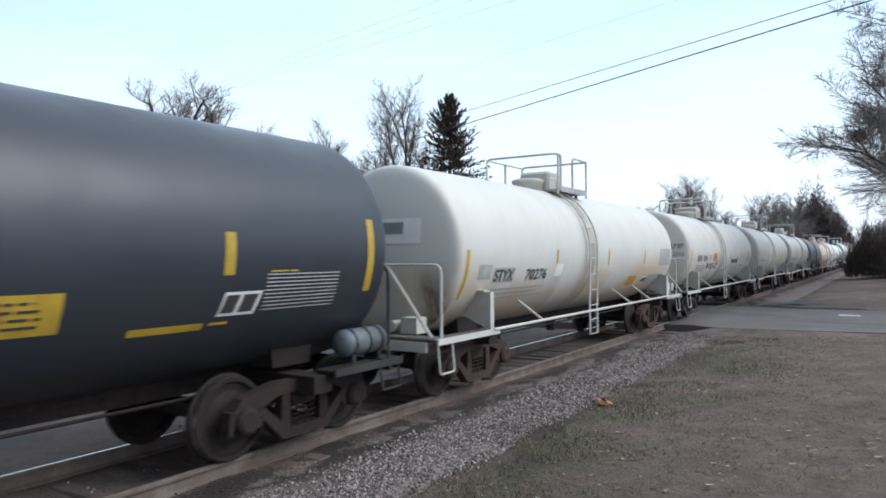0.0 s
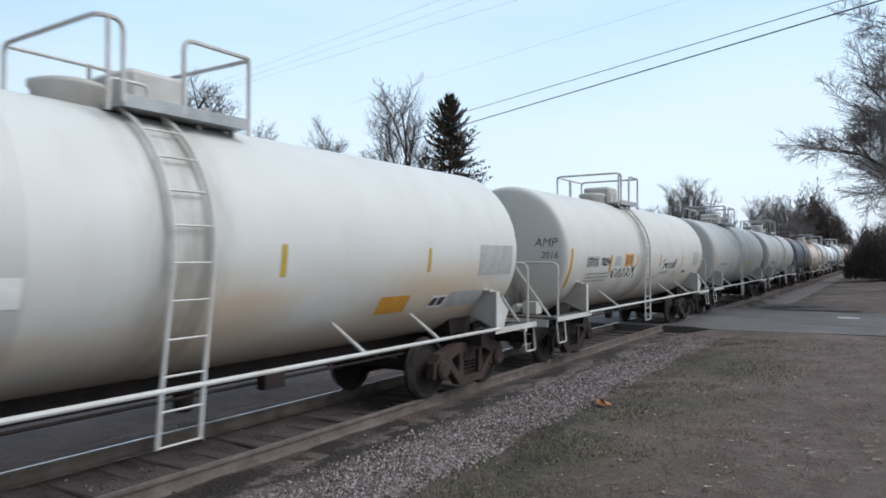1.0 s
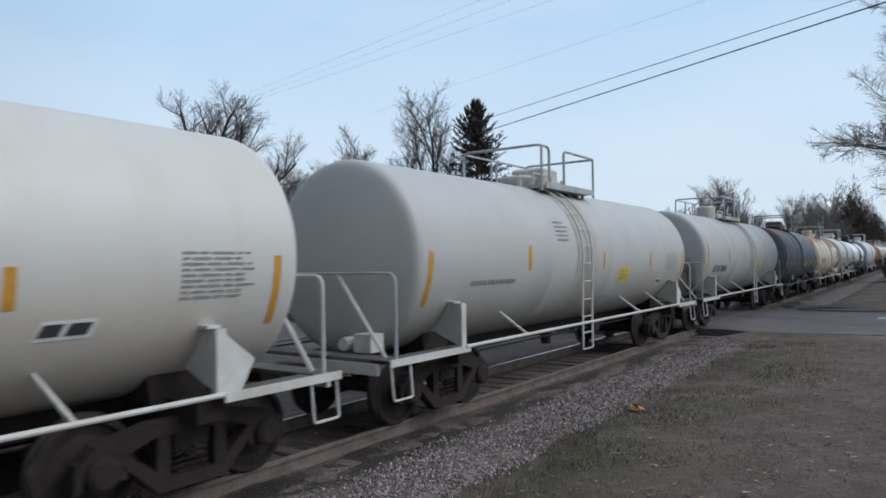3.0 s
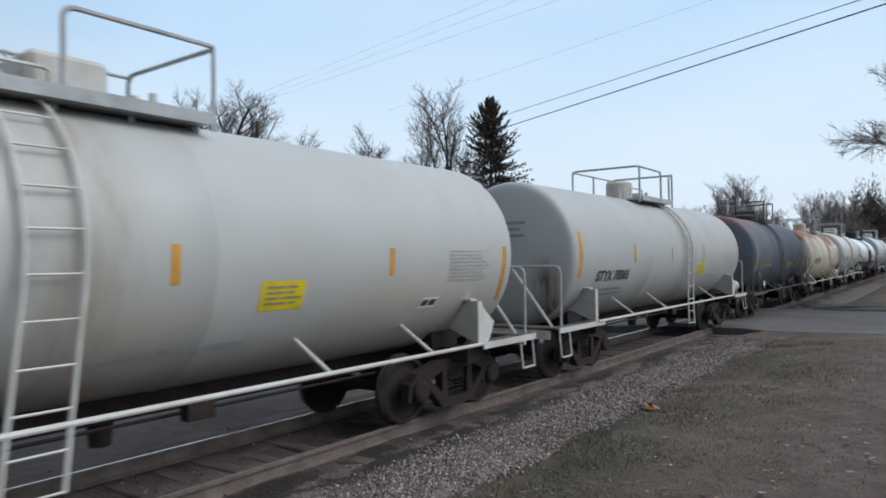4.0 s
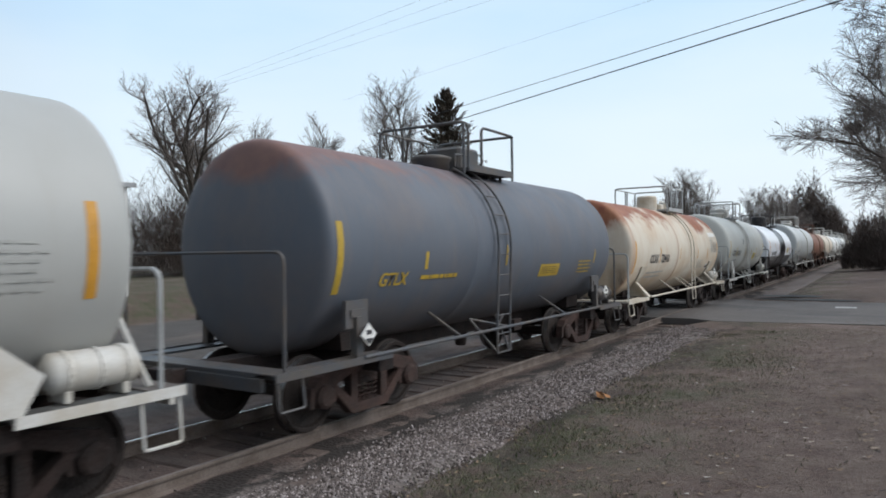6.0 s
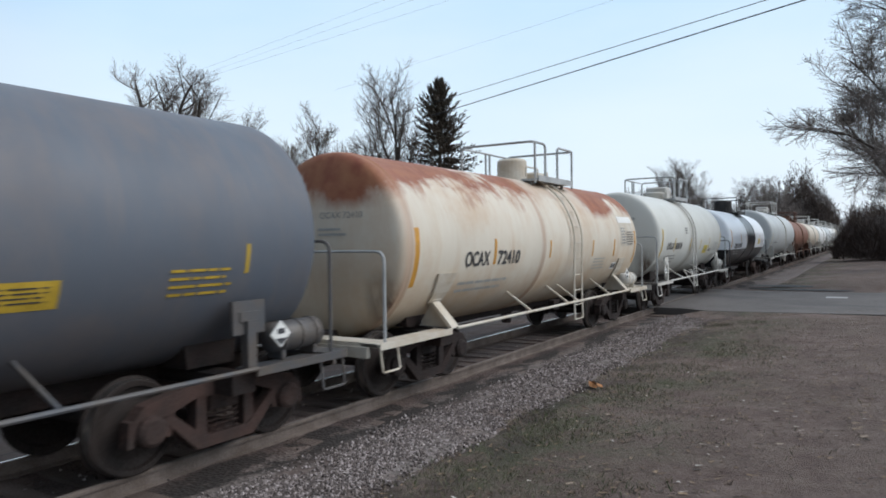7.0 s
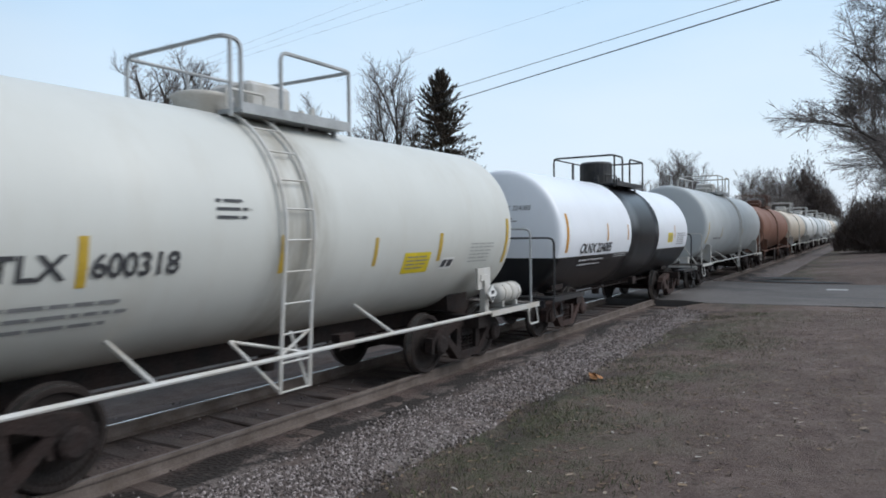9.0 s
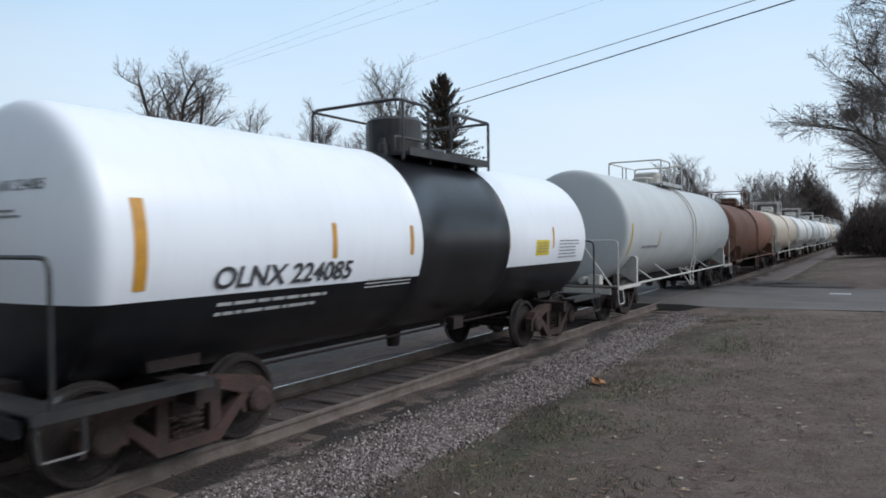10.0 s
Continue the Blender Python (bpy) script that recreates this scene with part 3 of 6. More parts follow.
def truck_meshes():
    """Meshes of a two-axle freight truck, centred on its pivot, rails at z = 0."""
    bm = bmesh.new()                                   # bolster and spring plank
    box(bm, (0, 0, 0.62), (2.1, 0.36, 0.24))
    box(bm, (0, 0, 0.30), (2.0, 0.3, 0.08))
    lathe(bm, [(0.74, 0.0), (0.74, 0.22), (0.9, 0.22), (0.9, 0.0)], 16, "z")
    box(bm, (0, -0.55, 0.45), (1.6, 0.08, 0.1))
    box(bm, (0, 0.55, 0.45), (1.6, 0.08, 0.1))
    TRUCK["bolster"] = bm
    bm = bmesh.new()                                   # side frame: arch, bottom chord, columns, pedestals
    x0, x1 = 0.93, 1.08
    prism(bm, [(-1.08, 0.56), (-0.95, 0.70), (-0.45, 0.80), (0.45, 0.80), (0.95, 0.70), (1.08, 0.56), (0.72, 0.55), (0.4, 0.66), (-0.4, 0.66), (-0.72, 0.55)], x0, x1)
    prism(bm, [(-0.78, 0.56), (-0.64, 0.56), (-0.28, 0.27), (0.28, 0.27), (0.64, 0.56), (0.78, 0.56), (0.36, 0.15), (-0.36, 0.15)], x0, x1)
    for s in (-1, 1):
        prism(bm, [(s * 0.24, 0.24), (s * 0.38, 0.3), (s * 0.36, 0.7), (s * 0.24, 0.7)], x0 + 0.01, x1 - 0.01)
        prism(bm, [(s * 0.98, 0.6), (s * 1.10, 0.58), (s * 1.12, 0.34), (s * 1.06, 0.34)], x0 + 0.01, x1 - 0.01)
        prism(bm, [(s * 0.70, 0.58), (s * 0.62, 0.58), (s * 0.66, 0.36), (s * 0.72, 0.36)], x0 + 0.01, x1 - 0.01)
        lathe(bm, [(x0 - 0.05, 0.0), (x0 - 0.05, 0.15), (x1 + 0.03, 0.15), (x1 + 0.06, 0.11), (x1 + 0.06, 0.0)], 14, "x", (0, s * 0.88, 0.457))
    bmesh.ops.recalc_face_normals(bm, faces=bm.faces)
    TRUCK["side_frame"] = bm
    bm = bmesh.new()                                   # nest of springs
    for dy in (-0.13, 0.0, 0.13):
        pts = [(1.0 + 0.055 * math.cos(k * 0.9), dy + 0.055 * math.sin(k * 0.9), 0.28 + k * 0.0085) for k in range(38)]
        tube(bm, pts, 0.013, 4)
    TRUCK["springs"] = bm
    bm = bmesh.new()                                   # axle, two wheels with flange and hub
    lathe(bm, [(-1.02, 0.0), (-1.02, 0.075), (1.02, 0.075), (1.02, 0.0)], 12, "x")
    for s in (-1, 1):
        prof = [(0.845, 0.0), (0.845, 0.13), (0.80, 0.15), (0.775, 0.30), (0.79, 0.385), (0.83, 0.40), (0.835, 0.445), (0.825, 0.457), (0.74, 0.460), (0.72, 0.488), (0.695, 0.485), (0.69, 0.40), (0.735, 0.37), (0.74, 0.16), (0.66, 0.13), (0.66, 0.0)]
        lathe(bm, [(s * a, r) for a, r in prof], 32, "x", mat=[0, 0, 0, 0, 0, 0, 0, 1, 0, 0, 0, 0, 0, 0, 0])
        for k in range(3):
            a = k * 2.094
            box(bm, (s * 1.09, 0.06 * math.cos(a), 0.06 * math.sin(a)), (0.03, 0.03, 0.03))
        lathe(bm, [(s * 1.02, 0.0), (s * 1.02, 0.1), (s * 1.085, 0.1), (s * 1.085, 0.0)], 10, "x")
    TRUCK["wheelset"] = bm
    for k in list(TRUCK):
        me = bpy.data.meshes.new(k)
        bmesh.ops.recalc_face_normals(TRUCK[k], faces=TRUCK[k].faces)
        TRUCK[k].to_mesh(me)
        TRUCK[k].free()
        me.materials.append(M["wheel_iron"] if k == "wheelset" else M["truck_iron"])
        if k == "wheelset":
            me.materials.append(M["tread"])
        TRUCK[k] = me
    for k in ("bolster", "side_frame", "springs"):     # the same castings under a coat of rust dust
        TRUCK[k + "_dusty"] = TRUCK[k].copy()
        TRUCK[k + "_dusty"].materials[0] = M["truck_brown"]


truck_meshes()
HEADS = {}       # where each shell meets its front head, in the car's space
WHEELS = []      # wheelsets that are near enough to turn
CARS = []        # cars and the place of their centre along the train


def add_truck(car, y, turning, coat=""):
    t = share("truck", TRUCK["bolster" + coat], car, pose(0, y, 0), "rusty brown cast-iron freight truck")
    share("side_frame", TRUCK["side_frame" + coat], t)
    share("side_frame", TRUCK["side_frame" + coat], t, pose(0, 0, 0, 0, 0, 180))
    share("spring_nest", TRUCK["springs" + coat], t)
    for s in (-0.88, 0.88):
        w = share("wheelset", TRUCK["wheelset"], t, pose(0, s, 0.457))
        if turning:
            WHEELS.append((w, s))


def dish(q):
    """How far a head bulges at a share q of its radius: a shallow crown with a tight knuckle at the rim."""
    return 0.6 * (1 - q * q) + 0.4 * math.sqrt(max(0.0, 1 - q ** 30))


RINGS = [math.sin(0.5 * math.pi * i / 18) ** 0.4 for i in range(19)]


def tank_car(u0, u1, end0, end1, paint, trim, label, zc=2.30, r=1.40, sill=1.02, ladder=None, loop=None, pipe=True, turning=True, detail=True,
             brackets=None, braces=(), a_frame=False, reservoir=None, head=0.34, rail_trim=None, dome="box", bar_ends=(True, True), seams=(), bracket_style="plate", end_gear=True, gear=True, coat="", rail_z=2.08):
    """A tank car between two places along the train: u0, u1 where the shell meets its heads, end0, end1 the ends of its platforms."""
    c = 0.5 * (u0 + u1)
    car = empty("tank_car", pose(TRACK_X, c, 0))
    tagged(car, label, "tank car", "cars of the train")
    CARS.append((car, c))
    a, b, e0, e1 = u0 - c, u1 - c, end0 - c, end1 - c
    HEADS[car.name] = a
    # shell with dished heads and weld beads
    bm = bmesh.new()
    prof = []
    for q in RINGS:
        prof.append((a - head * dish(q), r * q))
    ys = sorted([s - c for s in seams] + [y for y in [a + 0.08] + [a + (b - a) * k / 8 for k in range(1, 8)] + [b - 0.08] if all(abs(y - s + c) > 0.1 for s in seams)])
    beads = {round(s - c, 4) for s in seams}
    for y in ys:
        if round(y, 4) in beads:
            prof += [(y - 0.035, r), (y - 0.02, r + 0.008), (y + 0.02, r + 0.008), (y + 0.035, r)]
        else:
            prof.append((y, r))
    for q in RINGS[::-1]:
        prof.append((b + head * dish(q), r * q))
    lathe(bm, prof, 56, "y", (0, 0, zc))
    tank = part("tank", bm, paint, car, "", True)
    T, RT = trim, rail_trim or trim
    # centre sill and couplers under the tank
    bm = bmesh.new()
    box(bm, (0, 0, 0.80), (0.36, e1 - e0 - 0.1, 0.26))
    part("centre_sill", bm, M["truck_iron"], car)
    for s, e in ((-1, e0), (1, e1)):
        bm = bmesh.new()
        box(bm, (0, e + s * 0.16, 0.82), (0.14, 0.42, 0.16))
        box(bm, (0.05, e + s * 0.36, 0.82), (0.26, 0.16, 0.26))
        box(bm, (-0.1, e + s * 0.42, 0.82), (0.08, 0.18, 0.24))
        part("coupler", bm, M["truck_iron"], car)
        # end platform: deck, edge angle
        inner = (a + 0.9) if s < 0 else (b - 0.9)
        lo, hi = min(e, inner), max(e, inner)
        edge = e + s * -0.33
        bm = bmesh.new()
        box(bm, (0, 0.5 * (e + edge), sill - 0.02), (2.9, abs(e - edge), 0.05))
        part("end_deck", bm, M["deck"] if T is M["white_trim"] else T, car)
        for sx in (-1, 1):
            bm = bmesh.new()
            box(bm, (sx * 1.33, 0.5 * (lo + hi), sill - 0.026), (0.30, hi - lo, 0.03))
            part("running_board", bm, M["grate"] if T is M["white_trim"] else T, car)
            bm = bmesh.new()
            box(bm, (sx * 1.49, 0.5 * (lo + hi), sill - 0.035), (0.024, hi - lo, 0.09))
            part("edge_angle", bm, T, car)
        bm = bmesh.new()
        box(bm, (0, e, sill - 0.12), (2.6, 0.06, 0.14))
        part("end_sill", bm, T, car)
        bm = bmesh.new()
        box(bm, (0, (a + 0.95) if s < 0 else (b - 0.95), sill - 0.16), (2.7, 0.3, 0.2))
        part("body_bolster", bm, M["truck_iron"], car)
        # sill steps
        for sx in (-1, 1):
            bm = bmesh.new()
            y0, y1 = e - s * 0.05, e - s * 0.42
            tube(bm, rounded([(sx * 1.46, y0, sill - 0.08), (sx * 1.5, y0, 0.53), (sx * 1.5, y1, 0.53), (sx * 1.46, y1, sill - 0.08)], 0.04), 0.016, 5)
            part("sill_step", bm, T, car)
        if bar_ends[0 if s < 0 else 1]:
            bm = bmesh.new()
            yy = e - s * 0.2
            tube(bm, rounded([(1.42, yy, sill), (1.42, yy, rail_z), (-1.42, yy, rail_z), (-1.42, yy, sill)], 0.14), 0.022, 6)
            part("end_handrail", bm, RT, car)
            if not end_gear:
                continue
            bm = bmesh.new()
            tube(bm, [(0.45, yy, 2.06), (1.25, yy, sill)], 0.028, 5)
            part("end_brace", bm, T, car)
            bm = bmesh.new()
            tube(bm, [(-0.45, yy, 2.06), (-1.25, yy, sill)], 0.028, 5)
            part("end_brace", bm, T, car)
        if detail and end_gear and gear and s < 0:
            bm = bmesh.new()                           # brake gear on the platform
            box(bm, (0.75, e - s * 0.45, sill + 0.14), (0.3, 0.26, 0.24))
            lathe(bm, [(e - s * 0.62, 0.0), (e - s * 0.62, 0.09), (e - s * 0.28, 0.09), (e - s * 0.28, 0.0)], 10, "y", (0.45, 0, sill + 0.12))
            part("brake_valve", bm, T, car)
    # saddle brackets between platform and shell
    br = brackets or (u0 + 0.72, u1 - 0.95)
    for u in br:
        y = u - c
        for sx in (-1, 1):
            bm = bmesh.new()
            if bracket_style == "none":
                bm.free()
                continue
            if bracket_style == "plate":
                xs = math.sqrt(max(0.01, r * r - (1.62 - zc) ** 2))
                x_in = math.sqrt(max(0.01, r * r - (1.24 - zc) ** 2))
                web = [(1.40 * sx, sill), (1.44 * sx, sill), (1.44 * sx, 1.62), (xs * sx * 0.97, 1.64), (x_in * sx * 0.98, 1.24)]
                lo = [bm.verts.new((px, y - 0.012, pz)) for px, pz in web]
                hi = [bm.verts.new((px, y + 0.012, pz)) for px, pz in web]
                bm.faces.new(lo)
                bm.faces.new(hi[::-1])
                for q in range(5):
                    bm.faces.new((lo[q], lo[(q + 1) % 5], hi[(q + 1) % 5], hi[q]))
                box(bm, (1.455 * sx, y, 0.5 * (sill + 1.62)), (0.03, 0.11, 1.62 - sill))
                box(bm, (sx * (xs + 0.04), y, 1.635), (0.2, 0.15, 0.03))
                if y > 0:
                    prism(bm, [(y - 0.05, 1.60), (y + 0.02, 1.60), (y + 0.40, 1.30), (y + 0.24, sill), (y - 0.05, sill)], sx * 1.42, sx * 1.448)
            elif bracket_style == "pad":               # a pad on the flank with a splayed leg below it
                pz = [1.26, 1.42, 1.58, 1.72]
                px = [math.sqrt(r * r - (q - zc) ** 2) + 0.012 for q in pz]
                cols = [[bm.verts.new((sx * (xx + dx), y + w * wy, q)) for xx, q, wy in zip(px, pz, (0.17, 0.2, 0.24, 0.26))] for dx in (0.0, 0.03) for w in (-1, 1)]
                for q in range(3):
                    for ca, cb in ((0, 1), (2, 3), (0, 2), (1, 3)):
                        bm.faces.new((cols[ca][q], cols[cb][q], cols[cb][q + 1], cols[ca][q + 1]))
                bm.faces.new((cols[0][3], cols[1][3], cols[3][3], cols[2][3]))
                bm.faces.new((cols[0][0], cols[1][0], cols[3][0], cols[2][0]))
                box(bm, (sx * (px[0] + 0.06), y, 1.34), (0.03, 0.24, 0.07))
                leg = [(px[0] - 0.02, 1.28), (px[0] + 0.06, 1.28), (1.48, sill), (1.40, sill)]
                ends = [[bm.verts.new((sx * xx, y + dy, q)) for xx, q in leg] for dy in (-0.1, 0.1)]
                for q in range(4):
                    bm.faces.new((ends[0][q], ends[0][(q + 1) % 4], ends[1][(q + 1) % 4], ends[1][q]))
                bm.faces.new(ends[0])
                bm.faces.new(ends[1])
                prism_web = [(px[0] - 0.02, 1.28), (1.40, sill), (px[0] - 0.25, sill)]
                for dy in (-0.01, 0.01):
                    bm.faces.new([bm.verts.new((sx * xx, y + dy, q)) for xx, q in prism_web])
            else:
                box(bm, (sx * 1.38, y, 0.5 * (sill + 1.42)), (0.1, 0.12, 1.42 - sill))
                box(bm, (sx * 1.36, y, 1.45), (0.05, 0.42, 0.34))
                box(bm, (sx * 1.392, y, 1.46), (0.02, 0.26, 0.1))
            part("saddle_bracket", bm, T, car)
    for y in (a + 0.95, b - 0.95):                     # cradle under the shell
        bm = bmesh.new()
        prism(bm, [(y - 0.3, 0.92), (y + 0.3, 0.92), (y + 0.34, 1.25), (y - 0.34, 1.25)], -0.85, 0.85)
        part("cradle", bm, M["truck_iron"], car)
        add_truck(car, y, turning, coat)
    # long side pipe with slanting braces
    if pipe:
        for sx in (-1, 1):
            bm = bmesh.new()
            tube(bm, [(sx * 1.5, br[0] - c, sill), (sx * 1.5, br[1] - c, sill)], 0.026, 8)
            part("side_pipe", bm, T, car)
            for u in braces:
                bm = bmesh.new()
                y = u - c
                zt = sill + 0.36
                tube(bm, [(sx * 1.5, y, sill), (sx * math.sqrt(r * r - (zt - zc) ** 2) * 0.98, y - 0.1, zt)], 0.024, 5)
                part("pipe_brace", bm, T, car)
    # underside piping
    if detail:
        bm = bmesh.new()
        tube(bm, [(0.6, a + 1.6, 0.72), (0.6, b - 1.6, 0.72)], 0.02, 5)
        tube(bm, [(-0.3, a + 1.6, 0.66), (-0.3, b - 1.6, 0.66)], 0.025, 5)
        lathe(bm, [(0.42, 0.0), (0.42, 0.1), (0.95, 0.16), (0.95, 0.0)], 12, "z", (0, 0.3, 0))
        box(bm, (0.9, 0.8, 0.8), (0.14, 0.3, 0.2))
        part("outlet_pipework", bm, M["truck_iron"], car)
    # ladder over the flank
    if ladder is not None:
        y0 = ladder - c
        w = 0.44
        for sx in ((1, -1) if detail else (1,)):
            def lean(z):
                return float(np.interp(z, [0.53, 2.1], [0.0, 0.2]))

            def flank(t):
                ang = t
                return (sx * (r + 0.07) * math.cos(ang), zc + (r + 0.07) * math.sin(ang))
            stile = [flank(math.radians(d)) for d in range(66, -1, -6)]
            low = [(sx * (r + 0.07), 2.0), (sx * (r + 0.08), 1.6), (sx * 1.5, sill), (sx * 1.53, 0.53)]
            path = stile + low
            for k, dy in enumerate((0.0, w)):
                bm = bmesh.new()
                pts = [(x, y0 + dy + lean(z), z) for x, z in path]
                tube(bm, pts, 0.021, 6)
                part("ladder_stile", bm, T, car)
            heights = [0.54, 0.84, 1.14, 1.46, 1.80, 2.14, 2.48, 2.80, 3.12, 3.40]
            for z in heights:
                if z <= 2.0:
                    x = np.interp(z, [0.53, sill, 1.6, 2.0], [1.53, 1.5, r + 0.08, r + 0.07])
                else:
                    x = math.sqrt(max(0.0, (r + 0.07) ** 2 - (z - zc) ** 2))
                bm = bmesh.new()
                tube(bm, [(sx * x, y0 + lean(z), z), (sx * x, y0 + w + lean(z), z)], 0.0115, 5)
                part("ladder_rung", bm, T, car)
            if a_frame:
                bm = bmesh.new()
                for dy in (-0.42, w + 0.0):
                    tube(bm, [(sx * 1.25, y0 + dy, 1.12), (sx * 1.53, y0 + 0.02 + (w - 0.04) * (dy > 0), 0.53)], 0.02, 5)
                tube(bm, [(sx * 1.25, y0 - 0.42, 1.12), (sx * 1.5, y0 + w, sill)], 0.018, 5)
                tube(bm, [(sx * 1.25, y0 + w + 0.3, 1.1), (sx * 1.5, y0, sill)], 0.018, 5)
                part("ladder_strut", bm, T, car)
    # manway platform with railing and fittings
    if loop is not None:
        l0, l1 = loop[0] - c, loop[1] - c
        top = zc + r
        hw, zt = 0.85, top + 0.70
        deck_z = top - 0.06
        for sx in (-1, 1):
            bm = bmesh.new()
            box(bm, (sx * 0.66, 0.5 * (l0 + l1) + 0.1, deck_z), (0.40, l1 - l0 - 0.3, 0.05))
            for k in range(4):
                y = l0 + 0.4 + (l1 - l0 - 0.5) * k / 3
                box(bm, (sx * 0.62, y, deck_z - 0.12), (0.05, 0.05, 0.2))
            box(bm, (sx * 0.86, 0.5 * (l0 + l1) + 0.1, deck_z + 0.02), (0.02, l1 - l0 - 0.3, 0.12))
            part("walkway", bm, T if T in (M["dark_trim"], M["black_trim"], M["brown_trim"]) else M["grey_trim"], car)
        gap0 = (ladder - c + 0.1) if ladder is not None else l0 + 0.8
        gap1 = gap0 + 0.66
        gap0, gap1 = max(gap0, l0 + 0.25), min(gap1, l1 - 0.3)
        bm = bmesh.new()                               # railing with a gap at the ladder
        tube(bm, rounded([(hw, gap0, deck_z), (hw, gap0, zt), (hw, l0, zt), (-hw, l0, zt), (-hw, l0, deck_z)], 0.12), 0.026, 6)
        part("railing", bm, RT, car)
        bm = bmesh.new()
        tube(bm, rounded([(hw, gap1, deck_z), (hw, gap1, zt), (hw, l1, zt), (-hw, l1, zt), (-hw, l1, deck_z)], 0.12), 0.026, 6)
        part("railing", bm, RT, car)
        for x, y in ((hw, l0 + 0.1), (hw, l1 - 0.05), (-hw, 0.5 * (l0 + l1)), (-hw, gap1)):
            bm = bmesh.new()
            tube(bm, [(x, y, deck_z - 0.1), (x, y, zt)], 0.024, 6)
            part("railing_post", bm, RT, car)
        bm = bmesh.new()
        tube(bm, [(-hw, l0, zt - 0.02), (-hw, l1, zt - 0.02)], 0.022, 6)
        part("railing", bm, RT, car)
        ym = 0.5 * (l0 + l1)
        if dome == "box":
            part("valve_box", chamfered((0.05, ym + 0.05, top + 0.18), (0.74, 0.72, 0.48), 0.05), T, car)
            bm = bmesh.new()
            lathe(bm, [(top - 0.1, 0.0), (top - 0.1, 0.33), (top + 0.1, 0.33), (top + 0.13, 0.36), (top + 0.17, 0.36), (top + 0.2, 0.28), (top + 0.22, 0.0)], 20, "z", (0.1, ym - 0.75, 0))
            part("manway", bm, T, car, "", True)
        else:
            bm = bmesh.new()
            h = 0.45 if dome == "drum" else 0.62
            rr = 0.33 if dome == "drum" else 0.46
            lathe(bm, [(top - 0.12, 0.0), (top - 0.12, rr), (top + h - 0.05, rr), (top + h, rr - 0.05), (top + h, 0.0)], 24, "z", (0, ym - 0.35, 0))
            part("manway_dome", bm, T, car, "", False)
            part("valve_box", chamfered((0.05, ym + 0.55, top + 0.08), (0.5, 0.5, 0.26), 0.04), T, car)
        for dy, h in ((-1.0, 0.22), (0.75, 0.2), (0.95, 0.26)):
            if l0 + 0.2 < ym + dy < l1 - 0.1:
                bm = bmesh.new()
                lathe(bm, [(top - 0.05, 0.0), (top - 0.05, 0.07), (top + h * 0.6, 0.07), (top + h * 0.65, 0.045), (top + h, 0.04), (top + h, 0.0)], 8, "z", (0.25, ym + dy, 0))
                part("relief_valve", bm, T, car)
        bm = bmesh.new()
        tube(bm, rounded([(0.55, l0 + 0.3, top), (0.55, l0 + 0.3, top + 0.22), (0.55, ym - 0.2, top + 0.22), (0.55, ym - 0.2, top)], 0.06), 0.02, 5)
        part("hand_loop", bm, T, car)
    if reservoir is not None:                          # air reservoir on the rear platform
        y = reservoir - c
        bm = bmesh.new()
        lathe(bm, [(y - 0.42, 0.0), (y - 0.40, 0.1), (y - 0.34, 0.17), (y + 0.34, 0.17), (y + 0.40, 0.1), (y + 0.42, 0.0)], 20, "y", (1.2, 0, sill + 0.24))
        res = part("air_reservoir", bm, M["white_trim"] if T is M["cream_trim"] else (M["dull_blue"] if T is M["black_trim"] else T), car, "", True)
        for dy in (-0.25, 0.02, 0.25):
            bm = bmesh.new()
            lathe(bm, [(y + dy - 0.02, 0.172), (y + dy - 0.02, 0.182), (y + dy + 0.02, 0.182), (y + dy + 0.02, 0.172)], 20, "y", (1.2, 0, sill + 0.24))
            part("reservoir_strap", bm, T, res)
        for dy in (-0.25, 0.25):
            part("reservoir_foot", chamfered((1.2, y + dy, sill + 0.05), (0.24, 0.06, 0.1), 0.008), T, res)
    return car, c, zc, r


def stripes(built, rows, material):
    """Upright reflective stripes: (place, bottom, top, width)."""
    car, c, zc, r = built
    for u, z0, z1, w in rows:
        bm = bmesh.new()
        decal(bm, u - c - w / 2, u - c + w / 2, z0, z1, zc, r, n=8)
        part("reflective_stripe", bm, material, car)


def patch(built, name, u0, u1, z0, z1, material, label="", slant=0.0, lift=0.004):
    car, c, zc, r = built
    bm = bmesh.new()
    decal(bm, u0 - c, u1 - c, z0, z1, zc, r, slant=slant, n=8, lift=lift)
    return part(name, bm, material, car, label)


def bars(built, name, u0, u1, z0, z1, rows, material, label="", breaks=0, seed=1, lift=0.009):
    """Small unreadable writing as rows of short bars."""
    car, c, zc, r = built
    rnd = random.Random(seed)
    bm = bmesh.new()
    h = (z1 - z0) / rows
    for i in range(rows):
        z = z1 - (i + 0.8) * h
        x = u0
        end = u1 - (rnd.uniform(0, 0.25) * (u1 - u0) if breaks else 0)
        while x < end:
            w = rnd.uniform(0.06, 0.3) if breaks else (u1 - u0)
            w = min(w, end - x)
            decal(bm, x - c, x + w - c, z, z + h * 0.36, zc, r, n=1, lift=lift)
            x += w + 0.03
    return tagged(part(name, bm, material, car, label), kind="stuff")


